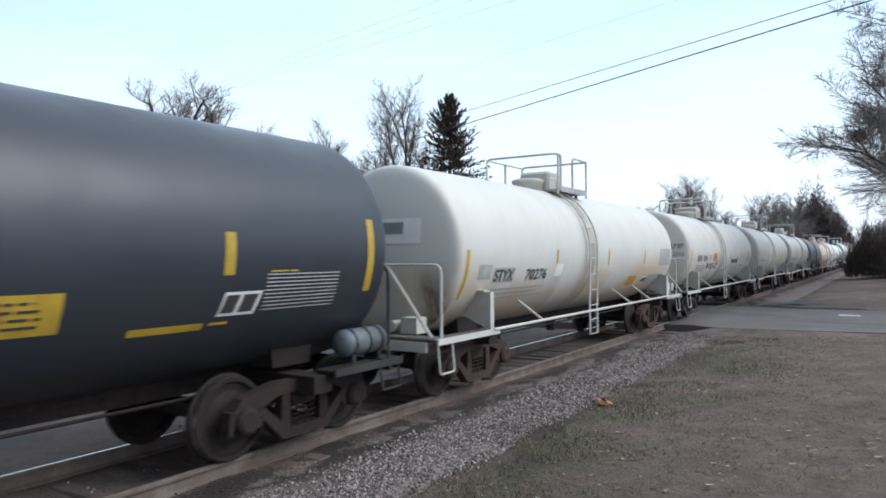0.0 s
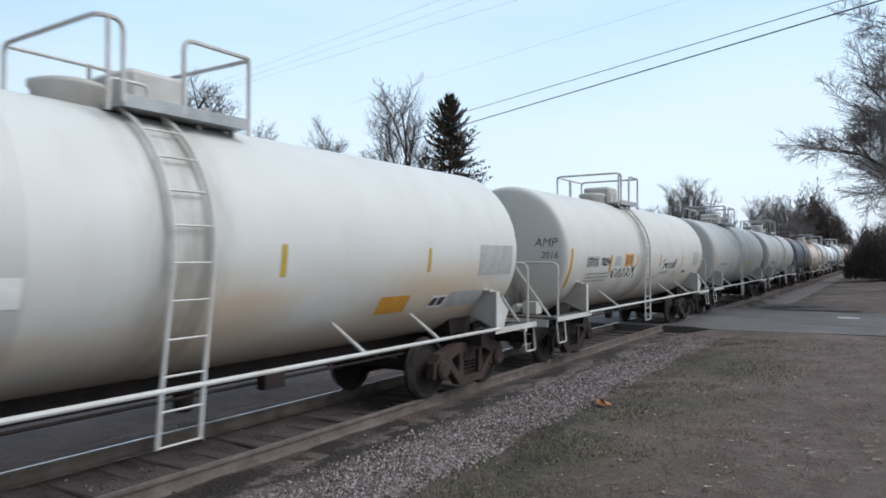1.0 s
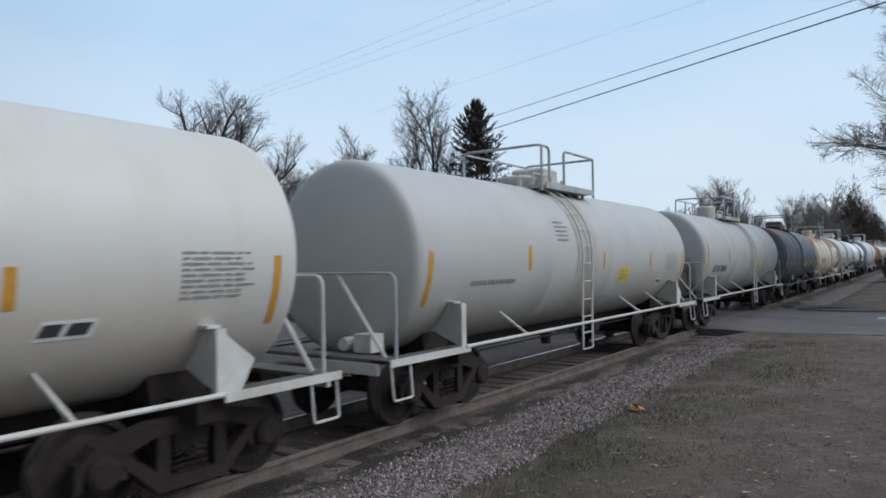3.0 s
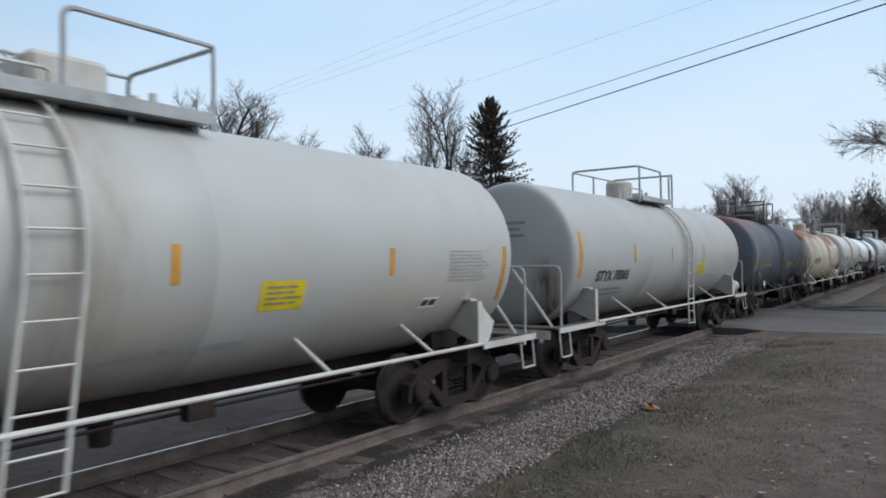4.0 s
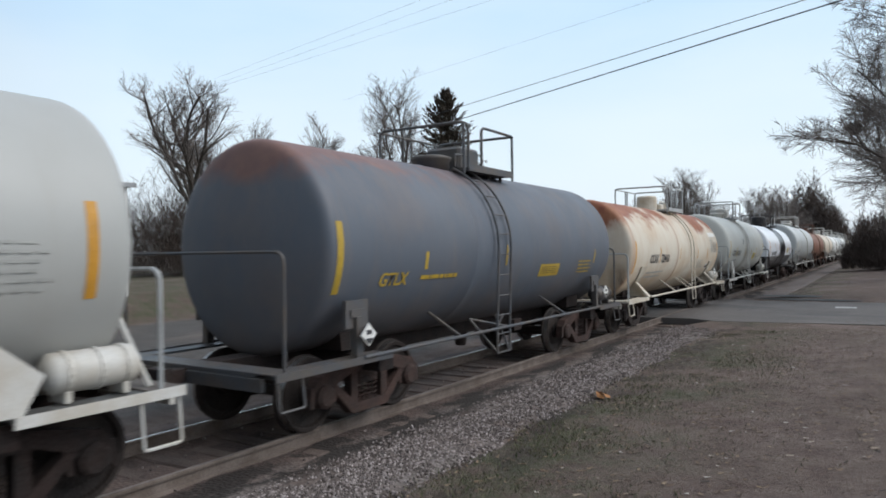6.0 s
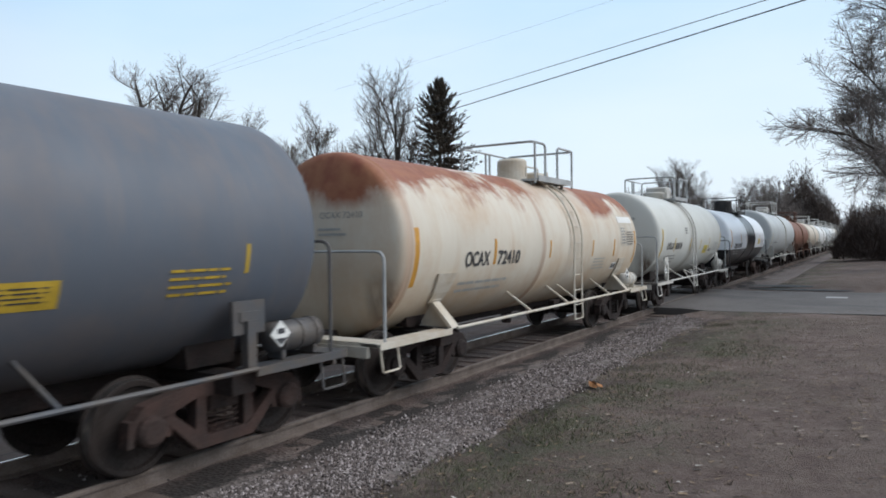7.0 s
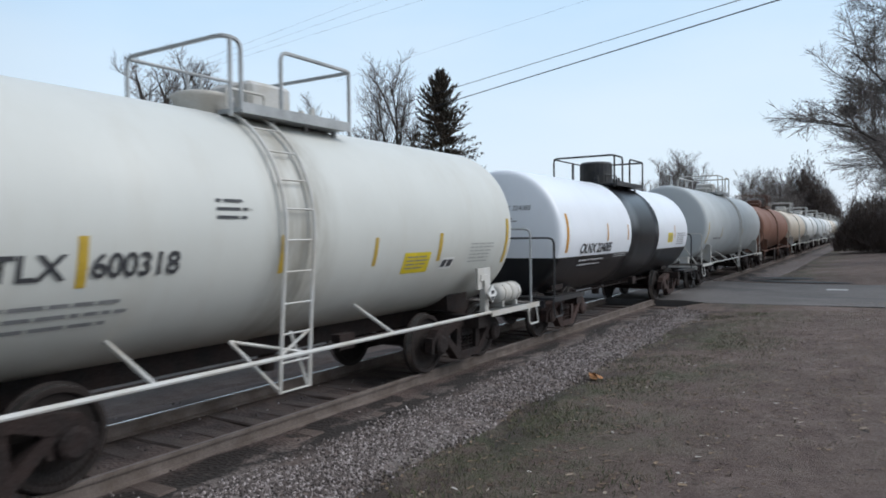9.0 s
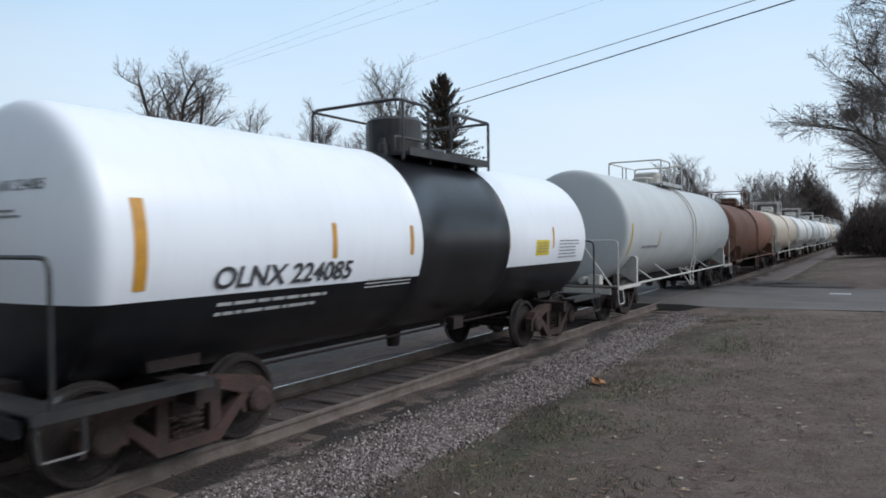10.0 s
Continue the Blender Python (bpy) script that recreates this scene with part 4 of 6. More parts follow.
def frame_sign(built, u0, u1, z0, z1):
    """A pale-framed dark dial plate on the flank."""
    p = patch(built, "plate", u0, u1, z0, z1, M["pale_patch"], "small framed inspection plate", slant=0.05)
    w = (u1 - u0)
    patch(built, "plate_field", u0 + 0.06 * w, u0 + 0.42 * w, z0 + 0.03, z1 - 0.03, M["ink"], slant=0.04, lift=0.009)
    patch(built, "plate_field", u0 + 0.52 * w, u0 + 0.92 * w, z0 + 0.03, z1 - 0.03, M["ink"], slant=0.04, lift=0.009)


def yellow_sign(built, u0, u1, z0, z1, material, seed=1):
    patch(built, "warning_sign", u0, u1, z0, z1, material, "yellow warning sign with small dark print")
    bars(built, "sign_print", u0 + 0.06, u1 - 0.04, z0 + 0.05, z1 - 0.03, 4, M["faded_ink"] if material is M["sign_yellow"] else M["ink"], breaks=1, seed=seed)


P = {}
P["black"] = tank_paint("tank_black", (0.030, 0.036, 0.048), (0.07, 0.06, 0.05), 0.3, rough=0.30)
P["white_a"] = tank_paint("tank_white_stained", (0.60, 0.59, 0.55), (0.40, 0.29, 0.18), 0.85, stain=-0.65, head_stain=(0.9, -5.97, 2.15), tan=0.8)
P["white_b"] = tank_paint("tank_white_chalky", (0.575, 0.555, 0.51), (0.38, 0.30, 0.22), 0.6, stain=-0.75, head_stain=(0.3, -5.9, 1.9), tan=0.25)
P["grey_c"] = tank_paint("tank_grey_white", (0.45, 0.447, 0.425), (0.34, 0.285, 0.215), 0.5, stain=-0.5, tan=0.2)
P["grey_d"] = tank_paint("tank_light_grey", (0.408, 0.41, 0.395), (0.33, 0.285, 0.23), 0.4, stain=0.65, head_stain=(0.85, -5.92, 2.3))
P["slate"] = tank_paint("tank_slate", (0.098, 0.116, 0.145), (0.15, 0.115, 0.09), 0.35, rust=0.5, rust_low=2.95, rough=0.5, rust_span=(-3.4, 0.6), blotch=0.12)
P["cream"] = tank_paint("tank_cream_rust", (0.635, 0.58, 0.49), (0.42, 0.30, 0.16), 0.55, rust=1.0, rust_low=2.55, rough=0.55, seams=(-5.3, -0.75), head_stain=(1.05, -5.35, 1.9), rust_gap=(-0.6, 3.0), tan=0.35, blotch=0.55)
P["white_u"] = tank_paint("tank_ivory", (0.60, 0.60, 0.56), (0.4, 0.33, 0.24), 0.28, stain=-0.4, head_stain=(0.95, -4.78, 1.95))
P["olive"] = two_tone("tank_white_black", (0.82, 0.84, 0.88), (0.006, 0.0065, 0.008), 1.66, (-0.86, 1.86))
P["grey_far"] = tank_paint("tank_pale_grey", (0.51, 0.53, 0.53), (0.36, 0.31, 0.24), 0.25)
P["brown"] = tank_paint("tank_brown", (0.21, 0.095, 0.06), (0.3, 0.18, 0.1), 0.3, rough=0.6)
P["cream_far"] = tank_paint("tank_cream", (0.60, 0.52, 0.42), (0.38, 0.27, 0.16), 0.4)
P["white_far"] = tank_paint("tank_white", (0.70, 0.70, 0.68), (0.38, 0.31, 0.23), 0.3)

# car 0: black, leaving the view
k = tank_car(-4.6, 6.86, -5.6, 7.25, P["black"], M["black_trim"], "matt black tank car with yellow stripes and signs", zc=2.32, r=1.46, sill=0.9, ladder=None, loop=(-1.6, 1.2), pipe=False, head=0.42, bracket_style="none", reservoir=6.75)
stripes(k, [(4.5, 2.03, 2.45, 0.13), (6.66, 1.78, 2.66, 0.12), (1.2, 2.03, 2.45, 0.13)], M["yellow"])
yellow_sign(k, 2.1, 2.92, 1.60, 1.93, M["yellow"], 2)
bars(k, "data_table", 5.0, 6.1, 1.64, 2.05, 10, M["buff_patch"], "small pale printed table", breaks=0, seed=4)
bars(k, "data_table", 5.04, 5.5, 2.04, 2.09, 1, M["yellow"], breaks=1, seed=5)
frame_sign(k, 4.45, 4.92, 1.62, 1.86)
patch(k, "yellow_bar", 3.55, 4.33, 1.50, 1.57, M["yellow"])
bars(k, "stencil_print", 4.4, 4.62, 1.52, 1.6, 1, M["yellow"])

# car 1
k = tank_car(9.03, 20.96, 8.10, 21.60, P["white_a"], M["white_trim"], "dirty white tank car with tan stains and a steel ladder", ladder=13.9, loop=(13.75, 15.55), braces=(11.6, 16.75, 18.4), brackets=(9.73, 20.2), seams=(12.9, 14.6), coat="_dusty")
stripes(k, [(9.12, 1.53, 2.30, 0.09), (12.55, 2.0, 2.32, 0.07), (15.52, 1.98, 2.33, 0.08), (18.32, 1.98, 2.32, 0.07)], M["yellow"])


def car_text(built, text, u, z, size, material, stretch=1.0, slant=0.0, lift=0.013):
    car, c, zc, r = built
    return lettering("lettering", text, u - c, z, size, zc, r, material, car, stretch, "", slant, lift)


car_text(k, "STYX", 10.05, 1.78, 0.27, M["ink"], 1.05, lift=0.010)
patch(k, "stencil_field", 10.02, 10.78, 1.75, 2.0, M["buff_patch"])
car_text(k, "70276", 11.22, 1.77, 0.27, M["spray"], 1.35)
bars(k, "stencil_print", 10.1, 12.3, 1.44, 1.68, 3, M["buff_patch"], breaks=1, seed=21)
patch(k, "paint_patch", 9.5, 9.92, 1.82, 2.06, M["buff_patch"])
patch(k, "paint_patch", 12.5, 12.9, 1.80, 2.04, M["pale_patch"])
patch(k, "paint_patch", 19.75, 20.85, 1.90, 2.38, M["buff_patch"])
patch(k, "warning_sign", 17.4, 18.05, 1.42, 1.66, M["amber"], "faded orange sign")
frame_sign(k, 18.6, 19.0, 1.44, 1.62)
patch(k, "paint_patch", 19.1, 20.1, 1.42, 1.66, M["buff_patch"])


def on_head(built, x, z, head=0.34, lift=0.006):
    """The place on the front head of a tank at x across and height z."""
    car, c, zc, r = built
    a = HEADS[car.name]
    q = min(0.999, math.hypot(x, z - zc) / r)
    return Vector((x, a - head * dish(q) - lift, z))


def head_text(built, text, x, z, size, material, stretch=1.0, slant=0.0):
    car = built[0]
    cu = bpy.data.curves.new("lettering", "FONT")
    cu.body, cu.size, cu.shear = text, size, slant
    ob = bpy.data.objects.new("lettering", cu)
    scene.collection.objects.link(ob)
    me = bpy.data.meshes.new_from_object(ob.evaluated_get(bpy.context.evaluated_depsgraph_get()))
    bpy.data.objects.remove(ob)
    bpy.data.curves.remove(cu)
    bm = bmesh.new()
    bm.from_mesh(me)
    bpy.data.meshes.remove(me)
    for v in bm.verts:
        v.co = on_head(built, x + v.co.x * stretch, z + v.co.y)
    return part("lettering", bm, material, car)


def head_patch(built, name, x0, x1, z0, z1, material, label="", lift=0.005):
    bm = bmesh.new()
    n = 6
    g = [[bm.verts.new(on_head(built, x0 + (x1 - x0) * i / n, z0 + (z1 - z0) * j / n, lift=lift)) for i in range(n + 1)] for j in range(n + 1)]
    for j in range(n):
        for i in range(n):
            bm.faces.new((g[j][i], g[j][i + 1], g[j + 1][i + 1], g[j + 1][i]))
    return part(name, bm, material, built[0], label)


def head_bars(built, x0, x1, z0, z1, rows, material):
    for i in range(rows):
        h = (z1 - z0) / rows
        head_patch(built, "stencil_bar", x0, x1 - 0.1 * (i % 2), z0 + i * h, z0 + (i + 0.45) * h, material)


head_patch(k, "paint_patch", -0.08, 0.76, 2.40, 2.80, M["pale_patch"], "pale repainted square on the tank's end")
head_patch(k, "stencil_field", 0.0, 0.45, 2.56, 2.74, M["faded_ink"], lift=0.011)

# car 2
k = tank_car(23.45, 35.37, 22.55, 36.0, P["white_b"], M["white_trim"], "white tank car with graffiti and orange stripes", ladder=28.2, loop=(28.0, 29.8), braces=(26.15, 31.2, 33.1), brackets=(24.2, 34.45), seams=(27.3, 28.95))
stripes(k, [(23.55, 1.55, 2.36, 0.11), (25.97, 1.82, 2.24, 0.12), (28.02, 1.93, 2.24, 0.09), (30.22, 1.9, 2.24, 0.10), (32.7, 1.9, 2.22, 0.09), (35.2, 1.6, 2.3, 0.09)], M["amber"])
patch(k, "stencil_field", 24.42, 25.17, 1.96, 2.2, M["buff_patch"])
car_text(k, "STYX", 24.45, 1.99, 0.25, M["ink"], 1.08, lift=0.010)
car_text(k, "70294", 25.30, 1.99, 0.25, M["ink"], 0.95)
bars(k, "stencil_print", 24.5, 26.0, 1.62, 1.86, 3, M["faded_ink"], breaks=1, seed=7)
yellow_sign(k, 27.0, 27.65, 1.96, 2.26, M["amber"], 3)
patch(k, "paint_patch", 26.25, 26.7, 1.97, 2.2, M["buff_patch"])


def scrawl(built, name, strokes, u, z, w, h, thick=0.012):
    """Spray-painted strokes on the flank."""
    car, c, zc, r = built
    bm = bmesh.new()
    for s in strokes:
        pts = [wrap(u - c + x * w, z + y * h, zc, r + 0.004) for x, y in s]
        tube(bm, pts, thick, 4)
    return part(name, bm, M["spray"], car, "thin black spray-paint scrawl")


scrawl(k, "graffiti", [[(0, .3), (.03, .9), (.1, .1), (.14, .95)], [(.2, .2), (.22, .8)], [(.3, .8), (.28, .1), (.3, .5), (.38, .55), (.36, .95), (.4, .05)], [(.5, .8), (.45, .4), (.5, .1), (.56, .5), (.52, .85)], [(.65, .1), (.66, .9), (.75, .7), (.68, .45), (.8, .1)], [(.84, .1), (.86, 1.0), (.92, .5), (.96, 1.2), (1, 0)]], 26.1, 1.66, 1.8, 0.28)
scrawl(k, "graffiti", [[(-.10, -.75), (.0, -.55), (.10, -.1), (.13, .95)], [(.02, .80), (.13, .95), (.26, 1.02)], [(.0, -.55), (.2, -.4), (.45, -.3)],
                       [(.17, .0), (.20, .62), (.24, .22), (.29, .66), (.31, .05)], [(.35, .0), (.36, .66), (.42, .55), (.36, .32)], [(.53, .62), (.46, .60), (.455, .02), (.53, .04)], [(.46, .32), (.515, .34)],
                       [(.57, .0), (.575, .64), (.64, .52), (.58, .30), (.65, .0)], [(.69, .62), (.69, .02)], [(.655, .63), (.725, .64)], [(.75, .64), (.755, .1), (.80, .02), (.825, .64)], [(.86, .0), (.87, .9), (.915, .35), (.965, 1.15), (.98, -.02)]], 30.38, 1.84, 1.62, 0.27, 0.009)
car_text(k, "2016", 31.86, 1.63, 0.14, M["spray"], 1.1, 0.2)
bars(k, "stencil_print", 30.72, 31.5, 1.64, 1.8, 3, M["buff_patch"], breaks=1, seed=22)
frame_sign(k, 32.9, 33.35, 1.64, 1.80)
bars(k, "data_table", 34.1, 34.95, 1.9, 2.36, 9, M["faded_ink"], breaks=1, seed=9)
scrawl(k, "graffiti", [[(0, .5), (.4, .2), (.7, .6), (1, .4)]], 29.2, 1.5, 0.9, 0.2)

head_text(k, "AMP", 0.72, 2.40, 0.26, M["spray"], 0.9, 0.2)
head_text(k, "2016", 0.85, 2.16, 0.2, M["spray"], 0.9, 0.2)
head_bars(k, -0.24, 0.33, 2.62, 2.76, 2, M["faded_ink"])

# car 3
k = tank_car(37.72, 49.49, 36.85, 50.1, P["grey_c"], M["white_trim"], "pale grey-white tank car with a yellow sign", ladder=42.42, loop=(42.1, 44.7), braces=(40.3, 45.6, 47.4), brackets=(38.5, 48.55), rail_trim=M["grey_trim"], seams=(41.5, 44.3))
stripes(k, [(37.85, 1.6, 2.35, 0.10), (40.66, 2.05, 2.46, 0.11), (43.87, 2.02, 2.38, 0.09), (46.76, 2.03, 2.36, 0.08), (49.35, 1.6, 2.4, 0.1)], M["amber"])
yellow_sign(k, 44.82, 45.4, 1.72, 2.02, M["sign_yellow"], 5)
frame_sign(k, 47.45, 47.8, 1.58, 1.72)
bars(k, "data_table", 47.95, 49.0, 1.92, 2.36, 9, M["buff_patch"], breaks=1, seed=3)
bars(k, "stencil_print", 41.75, 42.3, 2.55, 2.95, 5, M["faded_ink"], breaks=1, seed=2)
bars(k, "stencil_print", 38.9, 40.3, 1.82, 2.0, 1, M["faded_ink"], breaks=1, seed=8)
bars(k, "stencil_print", 43.3, 44.9, 1.35, 1.5, 1, M["buff_patch"], breaks=1, seed=4)

# car 4
k = tank_car(51.93, 63.66, 50.95, 64.21, P["grey_d"], M["white_trim"], "light grey tank car with orange stripes and a drum dome", ladder=57.97, loop=(56.45, 59.0), braces=(54.35, 56.4, 60.5), brackets=(52.53, 62.6), dome="drum", reservoir=63.5, rail_trim=M["grey_trim"], seams=(55.8, 59.2), gear=False)
stripes(k, [(52.06, 1.85, 2.70, 0.13), (54.75, 2.1, 2.48, 0.10), (57.2, 2.08, 2.45, 0.07), (59.86, 2.07, 2.51, 0.08), (63.42, 1.85, 2.65, 0.1)], M["amber"])
car_text(k, "STYX 70365", 52.84, 1.76, 0.28, M["ink"], 1.15, 0.1)
bars(k, "stencil_print", 52.95, 54.5, 1.44, 1.64, 2, M["faded_ink"], breaks=1, seed=5)
yellow_sign(k, 59.43, 60.11, 1.72, 2.03, M["sign_yellow"], 6)
bars(k, "data_table", 62.1, 63.2, 1.92, 2.36, 6, M["buff_patch"], breaks=1, seed=6)
bars(k, "stencil_print", 60.7, 61.4, 1.62, 1.7, 1, M["faded_ink"], breaks=1, seed=9)
head_bars(k, -0.26, 0.46, 2.62, 2.98, 3, M["faded_ink"])

# car 5
k = tank_car(66.42, 75.9, 65.3, 76.4, P["slate"], M["dark_trim"], "slate-blue tank car with rust along its top", ladder=70.1, loop=(70.15, 72.1), sill=0.93, zc=2.28, braces=(69.0, 73.0), brackets=(66.75, 75.0), bracket_style="box", seams=(69.7,), a_frame=True, reservoir=75.8, end_gear=False, coat="_dusty", rail_z=2.22)
stripes(k, [(66.45, 1.7, 2.58, 0.11), (68.3, 1.95, 2.2, 0.07), (70.75, 1.95, 2.3, 0.05), (75.0, 1.9, 2.2, 0.05)], M["yellow"])
car_text(k, "GTLX", 67.25, 1.76, 0.24, M["yellow"], 1.0, 0.15)
bars(k, "stencil_print", 68.2, 69.3, 1.78, 1.94, 1, M["yellow"], breaks=1, seed=12)
yellow_sign(k, 72.2, 73.1, 1.70, 1.93, M["yellow"], 8)
bars(k, "data_table", 74.1, 74.9, 1.7, 2.0, 4, M["yellow"], breaks=1, seed=10)


def placard(built, u, z, x=1.52, s=0.2, material=None):
    """A diamond hazard placard on its holder."""
    car, c, zc, r = built
    bm = bmesh.new()
    y = u - c
    m = Matrix.Translation((x, y, z)) @ Matrix.Rotation(radians(45), 4, "X")
    box(bm, (0, 0, 0), (0.02, s, s), m)
    pl = part("placard", bm, material or M["pale_patch"], car, "white diamond placard with black lower corner")
    bm = bmesh.new()
    v = [(x + 0.013, y - s * 0.42, z - s * 0.22), (x + 0.013, y + s * 0.42, z - s * 0.22), (x + 0.013, y, z - s * 0.62)]
    bm.faces.new([bm.verts.new(p) for p in v])
    box(bm, (x + 0.012, y, z + 0.03), (0.004, s * 0.5, s * 0.28))
    part("placard_print", bm, M["ink"], pl)


placard(k, 66.8, 1.2)
placard(k, 75.3, 1.25)

# car 6
k = tank_car(77.91, 88.55, 77.05, 89.15, P["cream"], M["cream_trim"], "rust-streaked cream tank car with orange stripes", ladder=83.68, loop=(83.15, 85.35), sill=0.90, zc=2.16, r=1.385, braces=(81.6, 83.4, 83.95, 86.0), brackets=(78.95, 87.45), bracket_style="pad", a_frame=False, reservoir=88.28, dome="drum", rail_trim=M["grey_trim"], seams=(78.0, 82.55), end_gear=False)
stripes(k, [(78.08, 1.55, 2.4, 0.12), (80.45, 1.80, 2.23, 0.08), (82.8, 1.85, 2.2, 0.06), (85.23, 1.82, 2.18, 0.07), (86.74, 1.79, 2.2, 0.08), (88.43, 1.58, 2.42, 0.08)], M["amber"])
car_text(k, "OCAX", 79.45, 1.80, 0.33, M["ink"], 0.83)
car_text(k, "72410", 80.55, 1.80, 0.33, M["ink"], 1.03)
bars(k, "stencil_print", 79.4, 81.4, 1.36, 1.6, 2, M["buff_patch"], breaks=1, seed=5)
patch(k, "pale_panel", 87.22, 88.36, 2.02, 2.80, M["cream_trim"])
patch(k, "pale_panel", 87.24, 88.36, 2.62, 2.78, M["pale_patch"], lift=0.009)
bars(k, "data_table", 87.72, 88.32, 2.05, 2.42, 6, M["ink"], breaks=1, seed=6, lift=0.014)
bars(k, "data_table", 87.3, 87.66, 2.08, 2.52, 6, M["faded_ink"], breaks=1, seed=16, lift=0.014)
frame_sign(k, 86.78, 87.12, 1.46, 1.62)
bars(k, "stencil_print", 85.4, 86.3, 1.5, 1.8, 4, M["buff_patch"], breaks=1, seed=19)
placard(k, 87.42, 1.32, x=1.47)

head_text(k, "OCAX 72410", 0.02, 2.55, 0.13, M["faded_ink"], 1.0)
head_bars(k, 0.0, 0.5, 2.3, 2.45, 2, M["buff_patch"])

# car 7
k = tank_car(91.18, 100.64, 90.3, 101.6, P["white_u"], M["white_trim"], "clean ivory-white tank car with olive-yellow stripes", ladder=94.95, loop=(94.85, 97.0), sill=0.90, zc=2.28, r=1.385, braces=(93.5, 97.0), brackets=(91.75, 99.68), bracket_style="box", a_frame=True, reservoir=100.75, seams=(95.6,), rail_trim=M["grey_trim"], end_gear=False, rail_z=2.26)
stripes(k, [(91.36, 1.62, 2.48, 0.13), (92.96, 1.78, 2.21, 0.09), (95.2, 1.78, 2.2, 0.08), (96.85, 1.78, 2.15, 0.07), (98.4, 1.79, 2.2, 0.09), (100.53, 1.68, 2.44, 0.09)], M["yellow"])
car_text(k, "UTLX", 92.0, 1.86, 0.29, M["ink"], 1.12, 0.04)
car_text(k, "600318", 93.03, 1.86, 0.29, M["ink"], 0.98, 0.04)
bars(k, "stencil_print", 92.2, 93.5, 1.42, 1.7, 3, M["faded_ink"], breaks=1, seed=11)
yellow_sign(k, 97.52, 98.17, 1.64, 1.93, M["sign_yellow"], 9)
frame_sign(k, 98.48, 98.82, 1.66, 1.83)
bars(k, "data_table", 99.3, 100.1, 1.72, 2.06, 6, M["buff_patch"], breaks=1, seed=13)
bars(k, "stencil_print", 94.3, 94.75, 2.35, 2.6, 3, M["ink"], breaks=1, seed=15)
placard(k, 99.7, 1.2)
placard(k, 91.1, 1.2)

head_text(k, "UTLX 600318", -0.06, 2.77, 0.13, M["ink"], 0.95)
head_bars(k, 0.05, 0.45, 2.5, 2.65, 2, M["buff_patch"])

# car 8
k = tank_car(103.07, 114.0, 102.3, 114.7, P["olive"], M["black_trim"], "glossy white tank car with black belly and black band", ladder=None, loop=(107.9, 110.7), sill=0.9, zc=2.15, r=1.40, pipe=False, dome="barrel", brackets=(103.9, 113.2), seams=(107.68, 110.40), rail_trim=M["black_trim"], bracket_style="none", end_gear=False, coat="_dusty")
stripes(k, [(103.3, 1.76, 2.58, 0.13), (105.83, 1.97, 2.39, 0.08), (107.42, 1.97, 2.37, 0.08), (112.3, 1.97, 2.38, 0.07), (110.4, 1.95, 2.35, 0.06)], M["amber"])
car_text(k, "OLNX 224085", 104.08, 1.725, 0.30, M["ink"], 1.14, 0.15)
bars(k, "stencil_print", 104.2, 106.0, 1.42, 1.62, 2, M["white_ink"], breaks=1, seed=11)
bars(k, "stencil_print", 106.5, 107.5, 1.56, 1.7, 3, M["white_ink"], breaks=0, seed=12)
yellow_sign(k, 111.5, 112.1, 1.84, 2.13, M["sign_yellow"], 9)
bars(k, "data_table", 112.6, 113.7, 1.75, 2.15, 6, M["faded_ink"], breaks=1, seed=13)

head_text(k, "OLNX 224085", -0.06, 2.66, 0.14, M["ink"], 0.98, 0.15)
head_bars(k, 0.08, 0.48, 2.42, 2.52, 2, M["faded_ink"])

# the cars that follow
k = tank_car(116.9, 130.5, 116.0, 131.3, P["grey_far"], M["white_trim"], "pale grey tank car with a white side pipe", ladder=123.4, loop=(122.3, 125.2), braces=(119, 121, 126.5), sill=0.95, zc=2.42, r=1.52, a_frame=True)
stripes(k, [(117.1, 1.7, 2.5, 0.12), (119.8, 1.9, 2.3, 0.09), (124.9, 1.9, 2.3, 0.09)], M["yellow"])
bars(k, "stencil_print", 118.2, 119.9, 1.8, 2.0, 1, M["faded_ink"], breaks=1, seed=3)
FOLLOW = ["brown", "cream_far", "white_far", "grey_far", "white_far", "cream_far", "grey_far", "white_far", "black", "white_far", "grey_far", "cream_far", "white_far", "grey_far", "brown", "white_far", "grey_far", "white_far"]
WORDS = {"brown": "rust-brown tank car far back in the train", "cream_far": "cream tank car far back in the train", "white_far": "white tank car far back in the train", "grey_far": "grey tank car far back in the train", "black": "black tank car far back in the train"}
u = 133.2
for i, kind in enumerate(FOLLOW):
    tank_car(u, u + 12.5, u - 0.8, u + 13.3, P[kind], M["brown_trim"] if kind == "brown" else M["white_trim"], WORDS[kind], ladder=u + 5.3, loop=(u + 4.6, u + 7.2), braces=(u + 2.6, u + 8.8), turning=False, detail=False)
    u += 15.0


# ---- far side: building ----
def siding():
    m, nt, b = blank("beige_siding")
    tc = nt.nodes.new("ShaderNodeTexCoord").outputs["Object"]
    big = noise_of(nt, tc, 0.6, 4.0)
    c = mixed(nt, big, (0.50, 0.43, 0.34), (0.44, 0.375, 0.30))
    c = mixed(nt, maths(nt, "MULTIPLY", noise_of(nt, tc, 1.2, 5.0, 0.6, 0.5, 0.8, (1, 4, 0.3)), 0.25), c, (0.28, 0.24, 0.19))
    nt.links.new(c, b.inputs["Base Color"])
    b.inputs["Roughness"].default_value = 0.6
    return m


